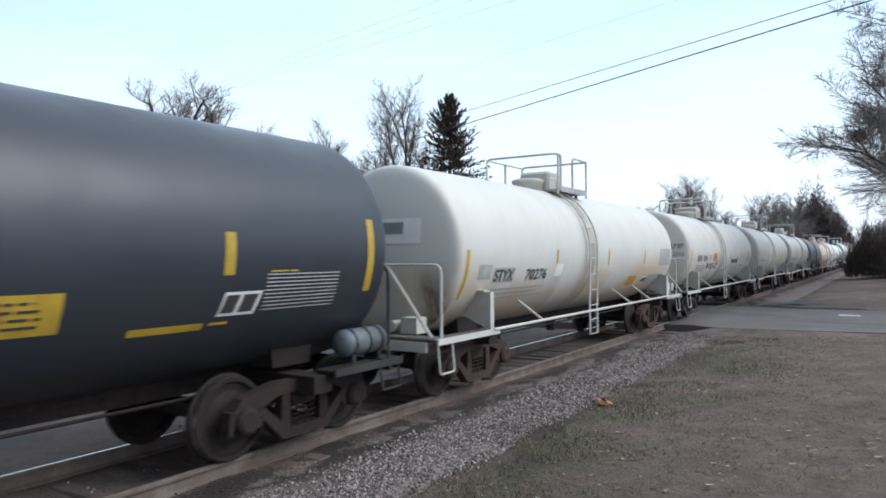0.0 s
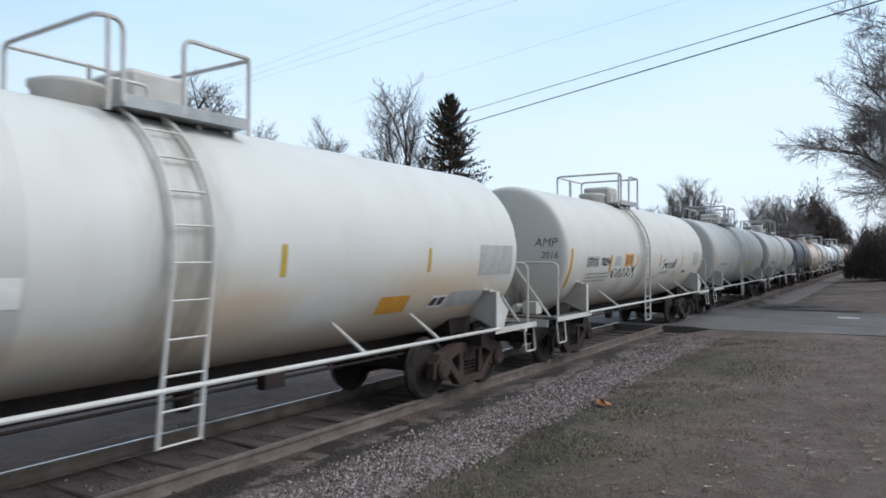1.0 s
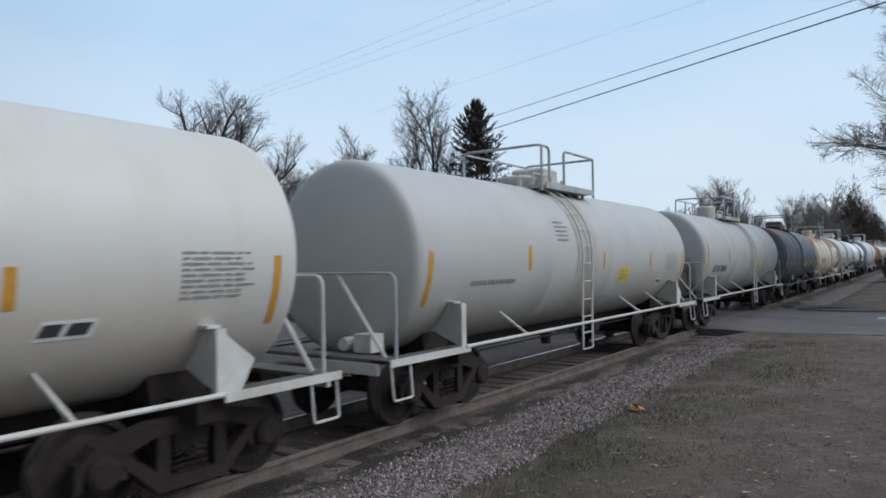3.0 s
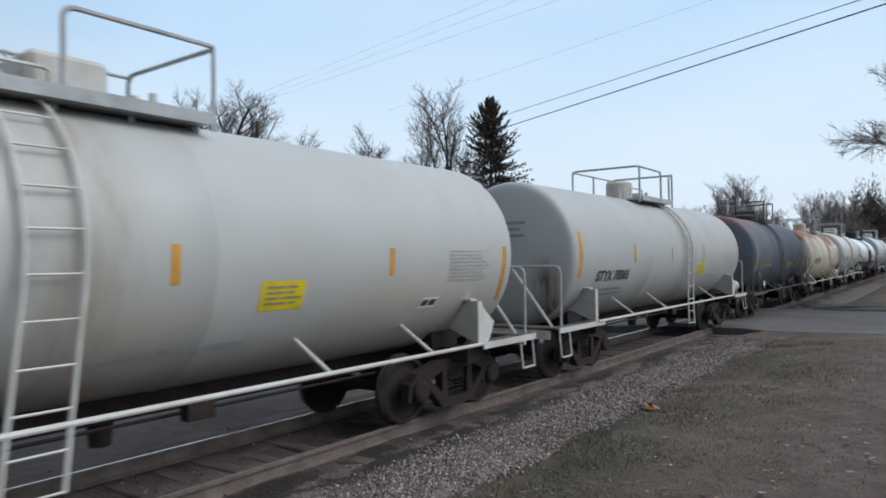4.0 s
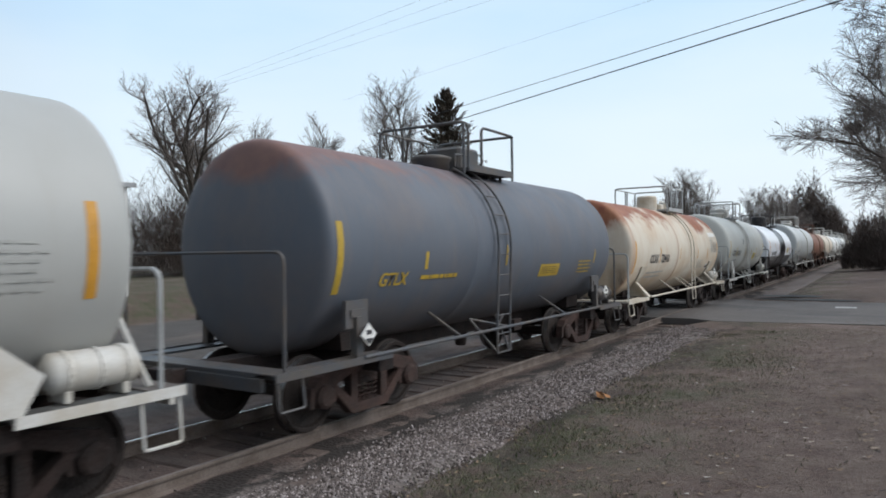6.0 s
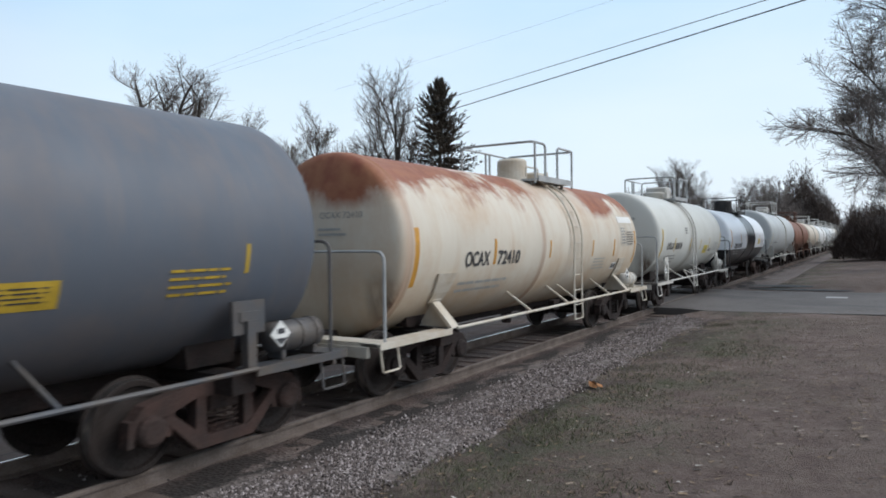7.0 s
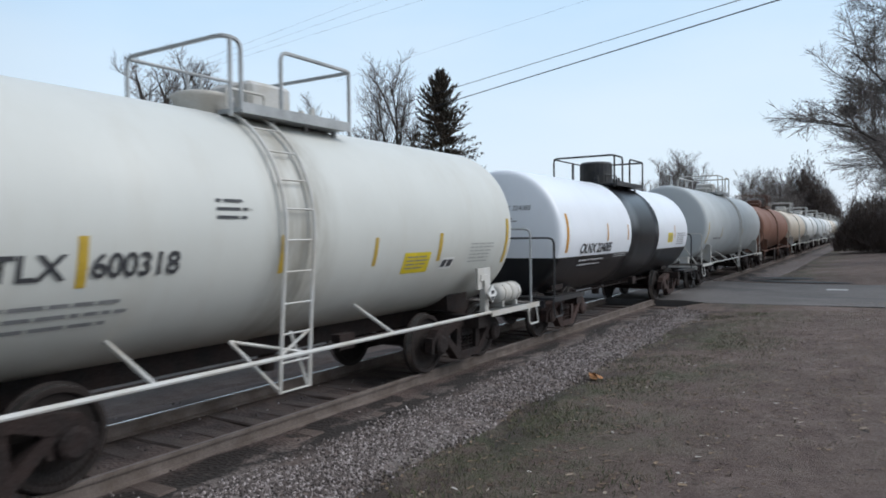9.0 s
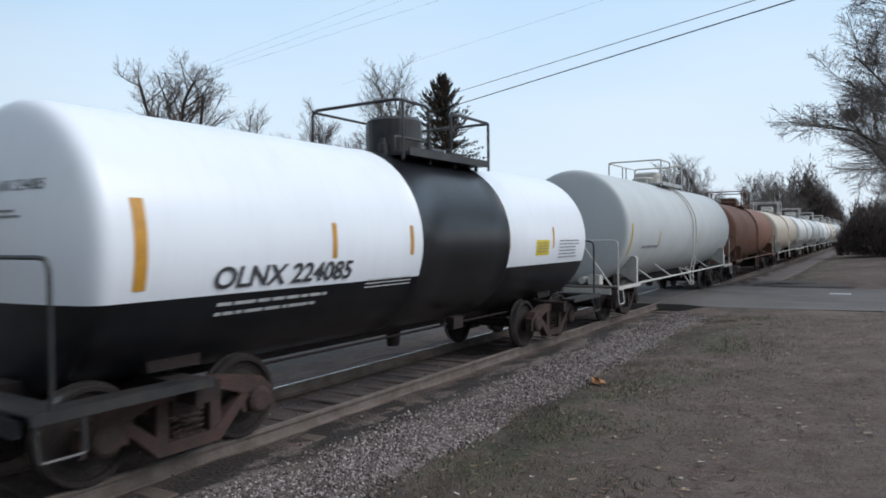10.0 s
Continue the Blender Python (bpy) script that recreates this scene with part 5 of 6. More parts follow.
M["siding"] = siding()
M["trim_white"] = simple("trim_white", (0.75, 0.74, 0.71), 0.5, vary=0.15)
M["roof"] = simple("roof", (0.06, 0.06, 0.065), 0.7, vary=0.3)
M["flashing"] = simple("flashing", (0.36, 0.37, 0.38), 0.5, 0.3, vary=0.2)
m_, nt_, b_ = blank("window_glass")
b_.inputs["Base Color"].default_value = (0.02, 0.025, 0.03, 1)
b_.inputs["Roughness"].default_value = 0.05
M["glass"] = m_


def building():
    X, Y0, Y1, Z0, Z1 = -24.0, -12.0, 15.4, 0.6, 4.8
    ob = empty("building", pose(X, 0, 0))
    tagged(ob, "beige clapboard-sided building with flat roof and white windows", "building")
    bm = bmesh.new()
    wins = [(12.08, 13.18, 1.60), (3.2, 4.3, 1.60), (-5.0, -3.9, 1.60)]
    wz = (1.60, 2.68)
    # wall of boards: each course leans out at its foot
    core = bmesh.new()
    spans = []
    y = Y0
    for a, b, _ in sorted(wins):
        spans.append((y, a)); y = b
    spans.append((y, Y1))
    for a, b in spans:
        box(core, (-0.15, 0.5 * (a + b), 0.5 * (Z0 + Z1)), (0.24, b - a, Z1 - Z0))
    for a, b, _ in wins:
        box(core, (-0.15, 0.5 * (a + b), 0.5 * (Z0 + wz[0])), (0.24, b - a, wz[0] - Z0))
        box(core, (-0.15, 0.5 * (a + b), 0.5 * (wz[1] + Z1)), (0.24, b - a, Z1 - wz[1]))
    box(core, (-7, Y1 - 0.12, 0.5 * (Z0 + Z1)), (13.5, 0.24, Z1 - Z0))
    box(core, (-7, Y0 + 0.12, 0.5 * (Z0 + Z1)), (13.5, 0.24, Z1 - Z0))
    box(core, (-14, 0.5 * (Y0 + Y1), 0.5 * (Z0 + Z1)), (0.24, Y1 - Y0, Z1 - Z0))
    box(core, (-0.1, 0.5 * (Y0 + Y1), Z0 - 0.15), (0.2, Y1 - Y0, 0.5))
    wall = part("wall", core, M["siding"], ob)
    n = 26
    h = (Z1 - Z0) / n
    meshes = {}
    for i in range(n):
        z = Z0 + i * h
        cuts = spans if z + h > wz[0] and z < wz[1] else [(Y0, Y1)]
        for a, b in cuts:
            key = (round(a, 3), round(b, 3))
            if key not in meshes:
                bb = bmesh.new()
                prism(bb, [(a, 0), (b, 0), (b, h + 0.012), (a, h + 0.012)], -0.03, 0.012)
                for v in bb.verts:
                    if v.co.x > 0:
                        v.co.x = 0.016 if v.co.z < 0.01 else -0.012
                me = bpy.data.meshes.new("clapboard")
                bmesh.ops.recalc_face_normals(bb, faces=bb.faces)
                bb.to_mesh(me); bb.free()
                me.materials.append(M["siding"])
                meshes[key] = me
            share("clapboard", meshes[key], wall, pose(0, 0, z))
    for a, b, _ in wins:
        w = empty("window", pose(0, 0.5 * (a + b), 0.5 * (wz[0] + wz[1])))
        hw, hh = 0.5 * (b - a), 0.5 * (wz[1] - wz[0])
        bm = bmesh.new()
        for s in (-1, 1):
            box(bm, (0.0, s * (hw - 0.03), 0), (0.12, 0.07, 2 * hh))
            box(bm, (0.0, 0, s * (hh - 0.03)), (0.118, 2 * hw - 0.14, 0.06))
        box(bm, (0.0, 0, 0), (0.08, 0.06, 2 * hh - 0.12))
        bpy.data.objects.remove(w)
        fr = part("window_frame", bm, M["trim_white"], ob, "white vinyl sliding window frame")
        fr.matrix_basis = pose(0, 0.5 * (a + b), 0.5 * (wz[0] + wz[1]))
        for s in (-1, 1):
            bm = bmesh.new()
            box(bm, (-0.03, s * hw * 0.5, 0), (0.012, hw - 0.09, 2 * hh - 0.12))
            part("pane", bm, M["glass"], fr)
        bm = bmesh.new()
        box(bm, (-0.2, 0, 0), (0.02, 2 * hw, 2 * hh))
        part("blind", bm, simple("blind", (0.12, 0.12, 0.125), 0.8, vary=0.2), fr)
    bm = bmesh.new()
    box(bm, (-7.0, 0.5 * (Y0 + Y1), Z1 + 0.06), (14.5, Y1 - Y0 + 0.5, 0.12))
    part("roof", bm, M["roof"], ob)
    bm = bmesh.new()
    box(bm, (0.27, 0.5 * (Y0 + Y1), Z1 + 0.06), (0.03, Y1 - Y0 + 0.55, 0.17))
    part("roof_edge", bm, M["flashing"], ob)
    for y in (9.95, Y1 - 0.05):
        bm = bmesh.new()
        box(bm, (0.05, y, 0.5 * (Z0 + Z1)), (0.09, 0.12, Z1 - Z0))
        part("corner_board", bm, M["trim_white"], ob)
    bm = bmesh.new()
    box(bm, (0.09, 14.1, 4.0), (0.16, 0.32, 0.12))
    part("wall_lamp", bm, M["flashing"], ob)
    bm = bmesh.new()
    box(bm, (-4.0, 13.6, Z1 + 0.32), (3.0, 2.6, 0.4))
    part("roof_hatch", bm, M["roof"], ob)


building()


# ---- trees ----
M["bark"] = simple("bark", (0.115, 0.098, 0.085), 0.95, vary=0.4, scale=3.0, bump=0.4)
M["twig"] = simple("twig", (0.225, 0.19, 0.175), 0.95, vary=0.35, scale=1.0)
M["needle"] = simple("needle", (0.058, 0.05, 0.038), 0.85, vary=0.5, scale=0.7, col2=(0.085, 0.06, 0.042))
M["brush"] = simple("brush", (0.085, 0.064, 0.055), 0.95, vary=0.5, scale=0.4, col2=(0.12, 0.092, 0.08))


def branch(segs, rnd, p, d, length, r, level, upness, droop, spread, kids, low=0.28, ratio=0.55):
    """Grows one limb and its offshoots; segs collects (points, radius, end radius, level)."""
    n = (6, 5, 4, 3, 2)[level]
    pts = [p.copy()]
    for i in range(n):
        d = (d + Vector((rnd.gauss(0, .12), rnd.gauss(0, .12), rnd.gauss(0, .09) + upness * 0.09 - droop * level * 0.04))).normalized()
        p = p + d * (length / n)
        pts.append(p.copy())
    segs.append((pts, r, r * (0.5 if level < 3 else 0.4), level))
    if level >= 4:
        return
    for i in range(kids[level]):
        t = (low if level == 0 else 0.18) + (1 - low if level == 0 else 0.82) * (i + rnd.random()) / kids[level]
        t = min(t, 0.99)
        j = min(int(t * n), n - 1)
        q = pts[j].lerp(pts[j + 1], t * n - j)
        side = Vector((rnd.gauss(0, 1), rnd.gauss(0, 1), rnd.gauss(0, .45))).normalized()
        kd = (d * 0.7 + side * (spread if level == 0 else 0.72)).normalized()
        k = (0.66 if level == 0 else ratio) * rnd.uniform(.75, 1.15) * (1.15 - 0.4 * t)
        branch(segs, random.Random(rnd.random()), q, kd, length * k, r * (0.5 if level == 0 else 0.46) * (1.15 - 0.5 * t), level + 1, upness, droop, spread, kids, low, ratio)


def bare_tree(name, m, height, seed, upness=1.0, droop=0.0, label="", trunk=0.34, r0=0.03, twig_r=0.012, group="", spread=0.62, kids=(9, 9, 8, 7), reach=0.62, low=0.28, ratio=0.55, thin=0.022):
    rnd = random.Random(seed)
    segs = []
    branch(segs, rnd, Vector((0, 0, 0)), Vector((rnd.uniform(-.05, .05), rnd.uniform(-.05, .05), 1)), height * reach, height * r0 * 0.5, 0, upness, droop, spread, kids, low, ratio)
    top = max(p.z for s in segs for p in s[0])
    k = height / top
    tree = empty(name, m)
    tagged(tree, label, "tree", group)
    bm = bmesh.new()
    cm = bmesh.new()
    for pts, ra, rb, lev in segs:
        pts = [p * k for p in pts]
        if lev < 3:
            tube(bm, pts, max(ra * k, thin), (8, 6, 4, 3, 3)[lev], max(rb * k, thin * 0.7), caps=False)
        else:
            tube(cm, pts, twig_r * (1.2 if lev == 3 else 0.75), 3, twig_r * 0.45, caps=False)
    part("trunk", bm, M["bark"], tree, "", True)
    part("crown", cm, M["twig"], tree, "bare winter twigs")
    return tree


def at(az, dist, z=0.0):
    """A place at an angle (degrees) from the track's line, seen from the camera's spot."""
    return (dist * math.sin(radians(az)), dist * math.cos(radians(az)), z)


def standing(az, dist, turn=0.0, s=1.0):
    x, y, z = at(az, dist)
    return Matrix.Translation((x, y, ground_z(x) - 0.1)) @ Matrix.Rotation(radians(turn), 4, "Z") @ Matrix.Scale(s, 4)


tree_a = bare_tree("bare_tree", standing(-51.7, 46, 180), 12.9, 45, 1.2, 0.0, "tall bare winter tree with a wide rounded crown", twig_r=0.010, r0=0.034, spread=0.85, kids=(10, 8, 10, 9), reach=0.46, low=0.42, ratio=0.5, thin=0.016)
tree_b = bare_tree("bare_tree", standing(-36.4, 52, 0), 15.0, 23, 2.0, 0.05, "slender bare tree beside a conifer", twig_r=0.012, spread=0.45, kids=(10, 9, 8, 7), reach=0.55, low=0.22)
tree_c = bare_tree("bare_tree", standing(-42.9, 56, 45), 12.4, 29, 2.0, 0.05, "small bare tree behind the train", twig_r=0.013, kids=(9, 8, 7, 6), spread=0.7, reach=0.55, low=0.22)
copy_thing(tree_a, standing(-49.6, 52, 140, 0.80))
copy_thing(tree_c, standing(-40.2, 60, 80, 0.85))
copy_thing(tree_b, standing(-44.8, 60, 200, 0.72))
copy_thing(tree_c, standing(-47.0, 58, 30, 0.8))
copy_thing(tree_a, standing(-38.2, 66, 30, 0.85))


def conifer(m, height):
    rnd = random.Random(9)
    tree = empty("spruce", m)
    tagged(tree, "dark evergreen spruce with ragged drooping branches", "conifer")
    bm = bmesh.new()
    tube(bm, [(0, 0, 0), (0, 0, height * 0.5), (0, 0, height)], 0.26, 7, 0.03)
    part("trunk", bm, M["bark"], tree)
    cm = bmesh.new()
    n = 430
    for i in range(n):
        t = (i + rnd.random()) / n
        drop = height * 0.9 * (1 - t)                  # below the tip
        z = height - drop
        reach = float(np.interp(drop, [0, 0.5, 1.5, 3.5, 6.0, 9.0, 13.0], [0.25, 0.8, 1.35, 1.95, 2.6, 3.3, 3.8])) * rnd.choice((rnd.uniform(0.35, 0.8), rnd.uniform(0.8, 1.2)))
        rise = float(np.interp(drop, [0, 2.0, 5.0, 9.0], [1.3, 0.7, 0.0, -0.35]))
        a = rnd.uniform(0, 2 * math.pi)
        d = Vector((math.cos(a), math.sin(a), 0))
        s = Vector((-math.sin(a), math.cos(a), 0))
        base = Vector((0, 0, z - rise * reach * 0.8))
        tip = Vector((0, 0, z)) + d * reach
        steps = 9
        for j in range(steps):
            f = 0.2 + 0.8 * j / (steps - 1)
            p = base.lerp(tip, f) + Vector((0, 0, -0.12 * reach * math.sin(f * 3.1)))
            for q in range(4):
                w = rnd.uniform(0.09, 0.2)
                o = p + s * rnd.uniform(-.22, .22) * (1.15 - f * 0.8) + Vector((0, 0, rnd.uniform(-.12, .08)))
                u_ = (d * rnd.uniform(.2, 1) + s * rnd.uniform(-.7, .7) + Vector((0, 0, rnd.uniform(-.2, .9) + rise * 0.5))).normalized()
                v_ = u_.cross(Vector((rnd.gauss(0, 1), rnd.gauss(0, 1), rnd.gauss(0, 1)))).normalized()
                cm.faces.new([cm.verts.new(o - v_ * w * 0.32), cm.verts.new(o + v_ * w * 0.32), cm.verts.new(o + u_ * w * 2.2)])
    part("crown", cm, M["needle"], tree, "dark green needle sprays")


conifer(standing(-32.2, 50), 13.25)

# the wide bare tree across the road, reaching over from beyond the verge
big = bare_tree("bare_tree", standing(2.5, 36, 120), 17.5, 5, 0.5, 0.16, "large spreading bare tree over the road", twig_r=0.010, r0=0.019, spread=1.0, kids=(14, 9, 11, 15), reach=0.62, low=0.22, ratio=0.5, thin=0.013)
copy_thing(big, standing(6.0, 52, 60, 0.9))
copy_thing(big, standing(3.6, 62, 200, 0.62))

# a leaf nest caught in the wide tree's lower limb
rnd = random.Random(3)
bm = bmesh.new()
for i in range(420):
    d = Vector((rnd.gauss(0, 1), rnd.gauss(0, 1), rnd.gauss(0, 0.8))).normalized() * 0.3 * rnd.random() ** 0.4
    e = Vector((rnd.gauss(0, 1), rnd.gauss(0, 1), rnd.gauss(0, 1))).normalized() * rnd.uniform(0.06, 0.16)
    w = e.cross(Vector((rnd.gauss(0, 1), rnd.gauss(0, 1), 0.3))).normalized() * 0.035
    bm.faces.new([bm.verts.new(d - e), bm.verts.new(d + w), bm.verts.new(d + e), bm.verts.new(d - w)])
nest = part("squirrel_nest", bm, M["bark"], None)
nest.matrix_world = Matrix.Translation((36 * math.sin(radians(-1.61)), 36 * math.cos(radians(-1.61)), 2.195 + 36 * math.tan(radians(8.37))))
tagged(nest, "dark ball of dry leaves caught in bare branches", "nest")

# far woods at the end of the line
rnd = random.Random(77)
srcs = [tree_b, tree_c]
for az, dist, h in ((-15.3, 110, 0.8), (-14.2, 112, 0.95), (-13.2, 108, 1.0), (-12.2, 114, 0.9), (-11.2, 118, 0.72), (-10.2, 125, 0.75), (-9.3, 130, 0.7), (-8.2, 112, 0.85), (-7.3, 108, 0.92),
                    (-6.6, 105, 0.95), (-5.8, 110, 0.82), (-17.0, 130, 0.7), (-18.5, 135, 0.7), (-16.2, 120, 0.75), (-5.2, 170, 1.2), (-4.3, 215, 1.3), (-7.0, 150, 1.1), (-20.5, 130, 0.75), (-23, 120, 0.7), (-26, 110, 0.75)):
    copy_thing(srcs[rnd.randrange(2)], standing(az, dist, rnd.uniform(0, 360), h * (0.92 if dist > 0 else 1)))


def thicket(name, rows, label, thick=1.0):
    """Dense leafless brush: thousands of short crossing stems in uneven mounds."""
    rnd = random.Random(len(rows))
    bm = bmesh.new()
    for az, dist, w, h, n in rows:
        cx, cy, _ = at(az, dist)
        g = ground_z(cx)
        for i in range(n * 2):
            a, q = rnd.uniform(0, 2 * math.pi), math.sqrt(rnd.random())
            px, py = cx + math.cos(a) * q * w, cy + math.sin(a) * q * w
            top = h * math.sqrt(max(0.05, 1 - q ** 4)) * rnd.uniform(.7, 1.08) * (0.9 + 0.45 * noise.noise((px * 2.2 / w, py * 2.2 / w, h)))
            z = g + rnd.random() ** 0.8 * top
            d = Vector((rnd.gauss(0, .6), rnd.gauss(0, .6), 0.9)).normalized()
            L_ = rnd.uniform(0.5, 1.5)
            s = d.cross(Vector((rnd.gauss(0, 1), rnd.gauss(0, 1), rnd.gauss(0, 1)))).normalized() * rnd.uniform(.008, .022) * thick
            p = Vector((px, py, z))
            bm.faces.new([bm.verts.new(p - s), bm.verts.new(p + s), bm.verts.new(p + d * L_)])
    return tagged(finish(name, bm, M["brush"]), label, "bushes", kind="stuff")


thicket("bushes", [(-0.5, 72, 2.6, 4.6, 3500), (1.6, 70, 3.2, 5.2, 3500), (0.3, 85, 3.2, 5.4, 3500), (0.9, 108, 3.6, 5.6, 3500), (0.4, 140, 4.0, 7.0, 3500), (0.6, 190, 5.0, 8.0, 3000), (2.4, 78, 3.6, 5.0, 3500), (4.4, 68, 3.6, 4.6, 3000), (6.6, 62, 3.6, 4.6, 2500)], "dark leafless thicket beside the track", 1.5)
thicket("bushes", [(-4.3, 205, 6.4, 18.5, 15000), (-3.3, 260, 6.5, 17.0, 9000), (-5.4, 190, 5.0, 10.0, 4000)], "dense dark round-topped wood beyond the crossing", 5.0)
thicket("bushes", [(-8.5, 150, 12, 6.5, 3800), (-12, 150, 13, 6, 3800), (-16, 150, 13, 5.5, 3500), (-20, 140, 12, 5.5, 3000), (-25, 120, 12, 5.0, 3000), (-31, 95, 10, 4.5, 2600), (-37, 75, 8, 4.2, 2500), (-43, 66, 8, 4.2, 2500), (-48, 60, 6, 4.5, 2500), (-53, 55, 6, 6.5, 4000), (-55.5, 52, 4.5, 6.5, 3000), (-50, 52, 5, 8.0, 5000), (-47.5, 55, 5, 8.2, 5000), (-45, 58, 5, 7.0, 3500), (-8.6, 170, 10, 7, 3000)], "far leafless hedgerow behind the railway")


# ---- overhead wires ----
def wire(name, p, q, r, sag, label):
    bm = bmesh.new()
    p, q = Vector(p), Vector(q)
    pts = []
    for i in range(33):
        t = i / 32
        a = p.lerp(q, t)
        a.z -= 4 * sag * t * (1 - t)
        pts.append(a)
    tube(bm, pts, r, 5)
    return tagged(finish(name, bm, simple("cable", (0.035, 0.035, 0.04), 0.6)), label, "cable", "overhead cables")


def up(az, el, dist):
    x, y, _ = at(az, dist)
    return Vector((x, y, EYE_Z + dist * math.tan(radians(el))))


def spanned(az0, el0, d0, az1, el1, d1, r, before=0.6, after=0.8):
    a, b = up(az0, el0, d0), up(az1, el1, d1)
    return wire("overhead_cable", a + (a - b) * before, b + (b - a) * after, r, 0.0, "black overhead utility cable")


spanned(-31.0, 11.88, 44, -4.4, 17.63, 28, 0.018)
spanned(-30.5, 11.02, 44, -1.93, 17.22, 28, 0.028)
spanned(-49.73, 14.13, 60, -32.99, 20.52, 42, 0.006)
spanned(-46.11, 15.13, 60, -30.55, 20.43, 43, 0.006)
spanned(-49.3, 13.5, 60, -27.29, 20.25, 41, 0.006)
spanned(-33.95, 14.51, 60, -15.37, 19.09, 44, 0.006)


# ---- loose stones, grass tufts, leaves ----
def scatter():
    rnd = random.Random(21)
    verts, faces = [], []
    octa = [(1, 0, 0), (-1, 0, 0), (0, 1, 0), (0, -1, 0), (0, 0, 1), (0, 0, -1)]
    tri = [(0, 2, 4), (2, 1, 4), (1, 3, 4), (3, 0, 4), (2, 0, 5), (1, 2, 5), (3, 1, 5), (0, 3, 5)]
    for i in range(60000):
        y = -1.5 + 23.3 * rnd.random() ** 1.25
        x = rnd.triangular(-5.45, -3.75, -4.7) if rnd.random() < 0.985 else rnd.uniform(-8.6, -5.6)
        if x > -3.9 + 0.25 * noise.noise((y * 0.55, 3, 1)) and rnd.random() < .8:
            continue
        if noise.noise((x * 1.7, y * 1.1, 9)) + 0.5 * noise.noise((x * 4, y * 3, 2)) > 0.14 - max(0.0, y - 6) * 0.03 + (0.0 if x < -4.9 else 0.1) and rnd.random() < 0.78:
            continue
        s = rnd.uniform(0.009, 0.023) * (1.25 if rnd.random() < .12 else 1)
        z = np.interp(x, [-8.6, -5.9, -5.6, -5.3, -5.0, -4.4, -3.95, -3.6], [-0.2, -0.165, -0.17, -0.175, -0.162, -0.14, -0.15, -0.15]) + s * 0.3
        m = Euler((rnd.uniform(0, 6), rnd.uniform(0, 6), rnd.uniform(0, 6))).to_matrix()
        k = len(verts)
        for o in octa:
            p = m @ Vector((o[0] * s * rnd.uniform(.7, 1.3), o[1] * s * rnd.uniform(.7, 1.3), o[2] * s * rnd.uniform(.6, 1.1)))
            verts.append((x + p.x, y + p.y, z + p.z))
        faces += [(a + k, b + k, c + k) for a, b, c in tri]
    me = bpy.data.meshes.new("gravel")
    me.from_pydata(verts, [], faces)
    m, nt, b = blank("gravel_stone")
    g = nt.nodes.new("ShaderNodeNewGeometry")
    rp = nt.nodes.new("ShaderNodeValToRGB")
    rp.color_ramp.elements[0].color = (0.06, 0.048, 0.043, 1)
    rp.color_ramp.elements[1].color = (0.43, 0.375, 0.36, 1)
    e = rp.color_ramp.elements.new(0.6); e.color = (0.160, 0.130, 0.120, 1)
    nt.links.new(g.outputs["Random Per Island"], rp.inputs[0])
    nt.links.new(rp.outputs[0], b.inputs["Base Color"])
    b.inputs["Roughness"].default_value = 0.9
    me.materials.append(m)
    tagged(new("gravel", me), "loose grey crushed stone along the track", "gravel", kind="stuff")

    verts, faces = [], []
    for i in range(26000):
        y = 1.5 + 19 * rnd.random() ** 1.2
        x = rnd.triangular(-4.3, -1.2, -3.5) if rnd.random() < .72 else rnd.uniform(-4.2, 9)
        if noise.noise((x * 0.8, y * 0.8, 4)) < -0.05 and rnd.random() < 0.85:
            continue
        z = ground_z(x) - 0.01
        h, a = rnd.uniform(0.02, 0.075), rnd.uniform(0, 6.3)
        k = len(verts)
        w = 0.006
        verts += [(x - w * math.cos(a), y - w * math.sin(a), z), (x + w * math.cos(a), y + w * math.sin(a), z), (x + rnd.uniform(-.05, .05), y + rnd.uniform(-.05, .05), z + h)]
        faces.append((k, k + 1, k + 2))
    me = bpy.data.meshes.new("grass")
    me.from_pydata(verts, [], faces)
    m, nt, b = blank("grass_blade")
    g = nt.nodes.new("ShaderNodeNewGeometry")
    rp = nt.nodes.new("ShaderNodeValToRGB")
    rp.color_ramp.elements[0].color = (0.045, 0.07, 0.022, 1)
    rp.color_ramp.elements[1].color = (0.19, 0.155, 0.11, 1)
    nt.links.new(g.outputs["Random Per Island"], rp.inputs[0])
    nt.links.new(rp.outputs[0], b.inputs["Base Color"])
    b.inputs["Roughness"].default_value = 0.9
    me.materials.append(m)
    tagged(new("grass", me), "short sparse winter grass on the verge", "grass", kind="stuff")

    verts, faces = [], []
    for i in range(11000):
        y = 1.5 + 21 * rnd.random() ** 1.15
        x = rnd.uniform(-4.1, 9)
        z = ground_z(x) + 0.006 + (0.05 * noise.noise((x * 0.7, y * 0.7, 0)) if x < 6 else 0)
        a, w, l = rnd.uniform(0, 6.3), rnd.uniform(0.005, 0.016), rnd.uniform(0.012, 0.05)
        ca, sa_ = math.cos(a), math.sin(a)
        k = len(verts)
        for p, q, h in ((-l, -w, 0), (l, -w, rnd.uniform(0, .012)), (l, w, 0.004), (-l, w, rnd.uniform(0, .01))):
            verts.append((x + p * ca - q * sa_, y + p * sa_ + q * ca, z + h))
        faces.append((k, k + 1, k + 2, k + 3))
    me = bpy.data.meshes.new("litter")
    me.from_pydata(verts, [], faces)
    m, nt, b = blank("litter")
    g = nt.nodes.new("ShaderNodeNewGeometry")
    rp = nt.nodes.new("ShaderNodeValToRGB")
    rp.color_ramp.elements[0].color = (0.04, 0.03, 0.024, 1)
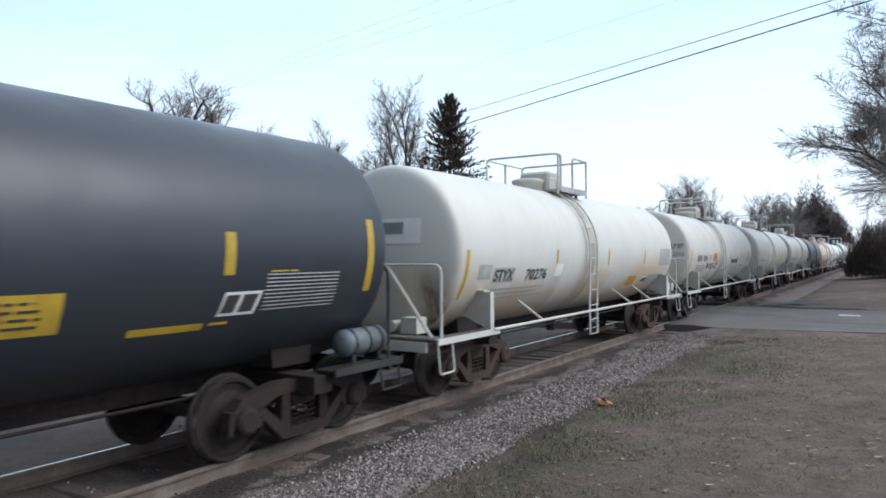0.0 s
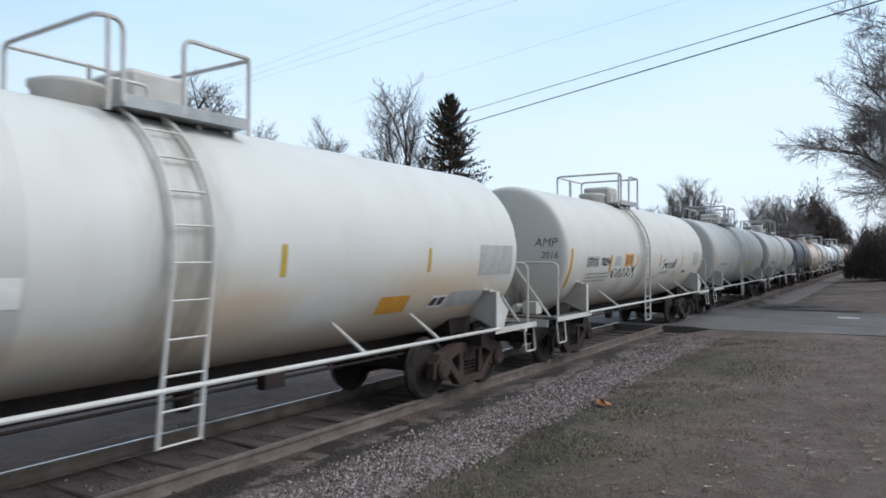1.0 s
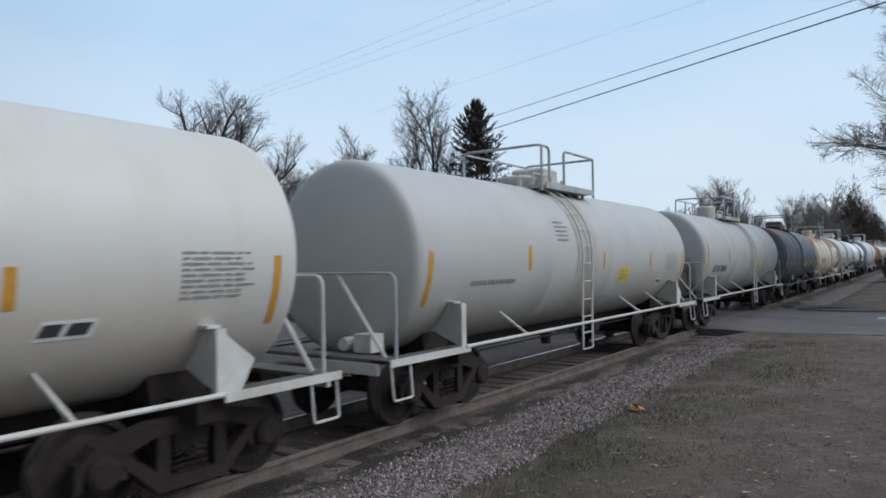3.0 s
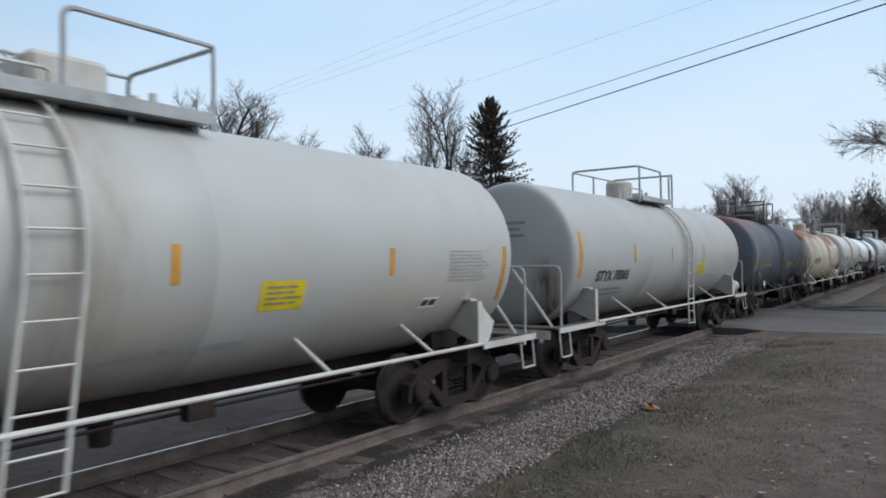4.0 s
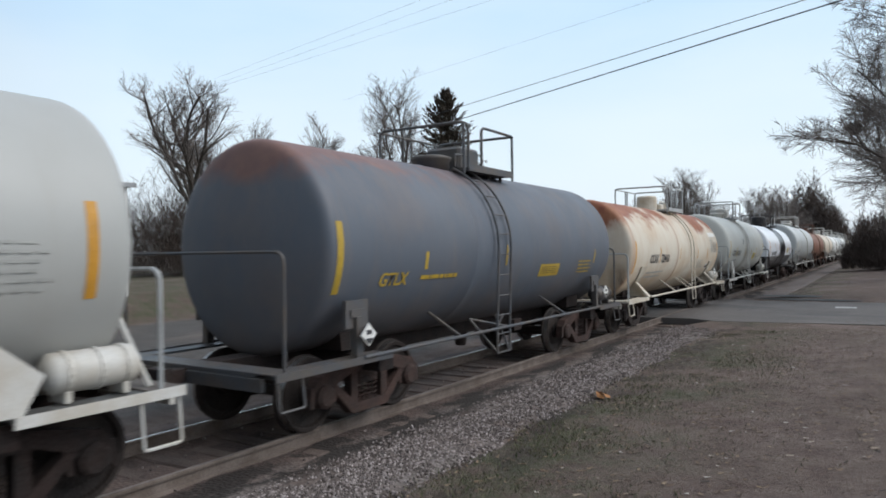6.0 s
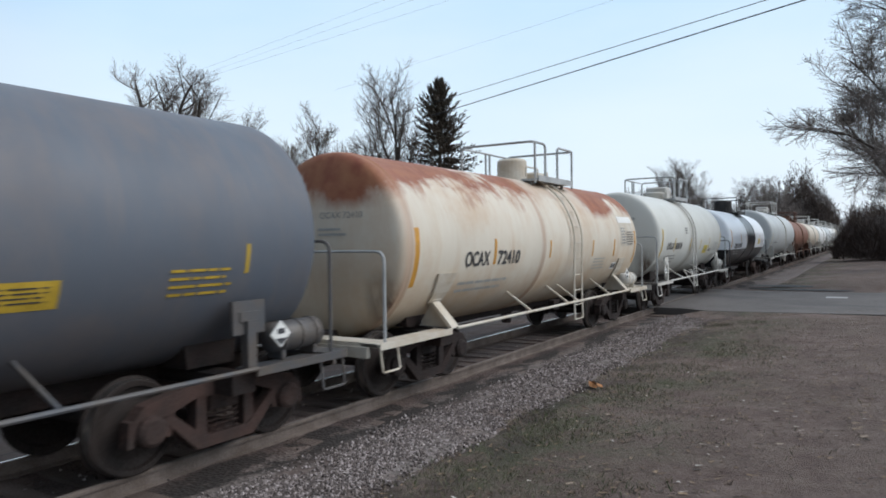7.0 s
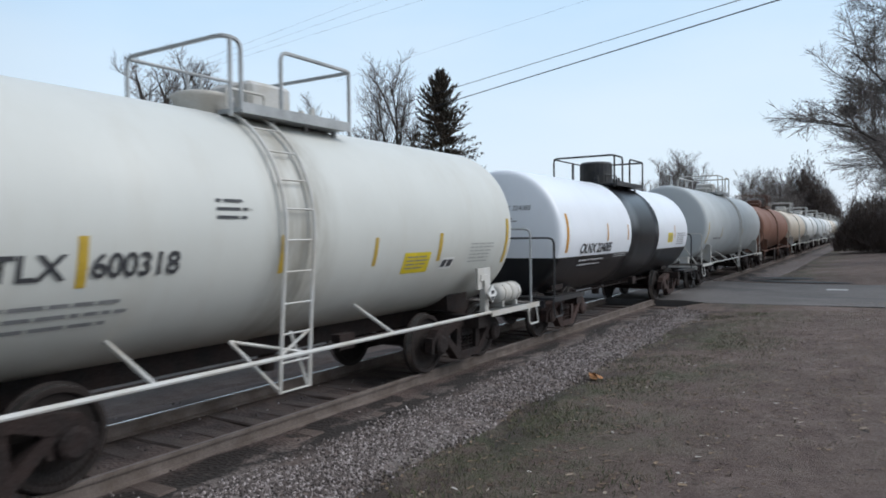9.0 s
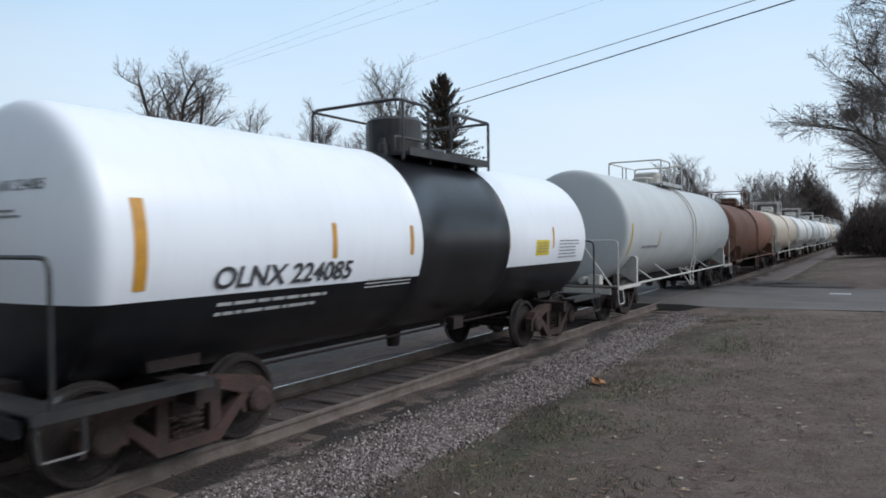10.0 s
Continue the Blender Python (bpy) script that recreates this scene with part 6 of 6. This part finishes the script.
    rp.color_ramp.elements[1].color = (0.46, 0.42, 0.38, 1)
    e = rp.color_ramp.elements.new(0.55); e.color = (0.13, 0.085, 0.055, 1)
    e = rp.color_ramp.elements.new(0.93); e.color = (0.24, 0.17, 0.11, 1)
    nt.links.new(g.outputs["Random Per Island"], rp.inputs[0])
    nt.links.new(rp.outputs[0], b.inputs["Base Color"])
    b.inputs["Roughness"].default_value = 0.9
    me.materials.append(m)
    tagged(new("litter", me), "dead leaf bits and pebbles strewn on the dirt", "litter", kind="stuff")

    leaf_mat = simple("dry_leaf", (0.42, 0.19, 0.07), 0.8, vary=0.3)
    bm = bmesh.new()
    for dx, dy, rz in ((0, 0, 0), (0.06, 0.05, 60), (-0.05, 0.07, 130)):
        mm = pose(dx, dy, 0.02, 15, 25, rz)
        vs = [bm.verts.new(mm @ Vector((0.075 * math.cos(t) * (1 + .25 * (i % 2)), 0.055 * math.sin(t) * (1 + .25 * (i % 2)), 0.02 * math.cos(2 * t)))) for i, t in enumerate([q * math.pi / 5 for q in range(10)])]
        vs2 = [bm.verts.new(v.co + Vector((0, 0, 0.004))) for v in vs]
        bm.faces.new(vs[::-1]); bm.faces.new(vs2)
        for i in range(10):
            bm.faces.new((vs[i], vs[(i + 1) % 10], vs2[(i + 1) % 10], vs2[i]))
    lf = finish("dry_leaf", bm, leaf_mat)
    lf.matrix_basis = pose(-3.76, 10.41, -0.11)
    tagged(lf, "curled orange dry leaf lying on the grass", "leaf")


scatter()


# ---- what moves ----
def travel(t):
    """Metres the train has gone since the start; it rolls towards the camera, along -y."""
    w = t - 5.0
    return 9.9044 * w - 0.02094 * w * w + 0.002415 * w ** 3 + 9.9044 * 5 + 0.02094 * 25 + 0.002415 * 125


def motions():
    times = [i * 0.5 for i in range(21)]
    for car, c in CARS:
        walk(car, [(t, pose(TRACK_X, c - travel(t), 0)) for t in times])
    steps = [i / 15 for i in range(151)]
    for w, y in WHEELS:
        walk(w, [(t, pose(0, y, 0.457, math.degrees(travel(t) / 0.457))) for t in steps])


motions()
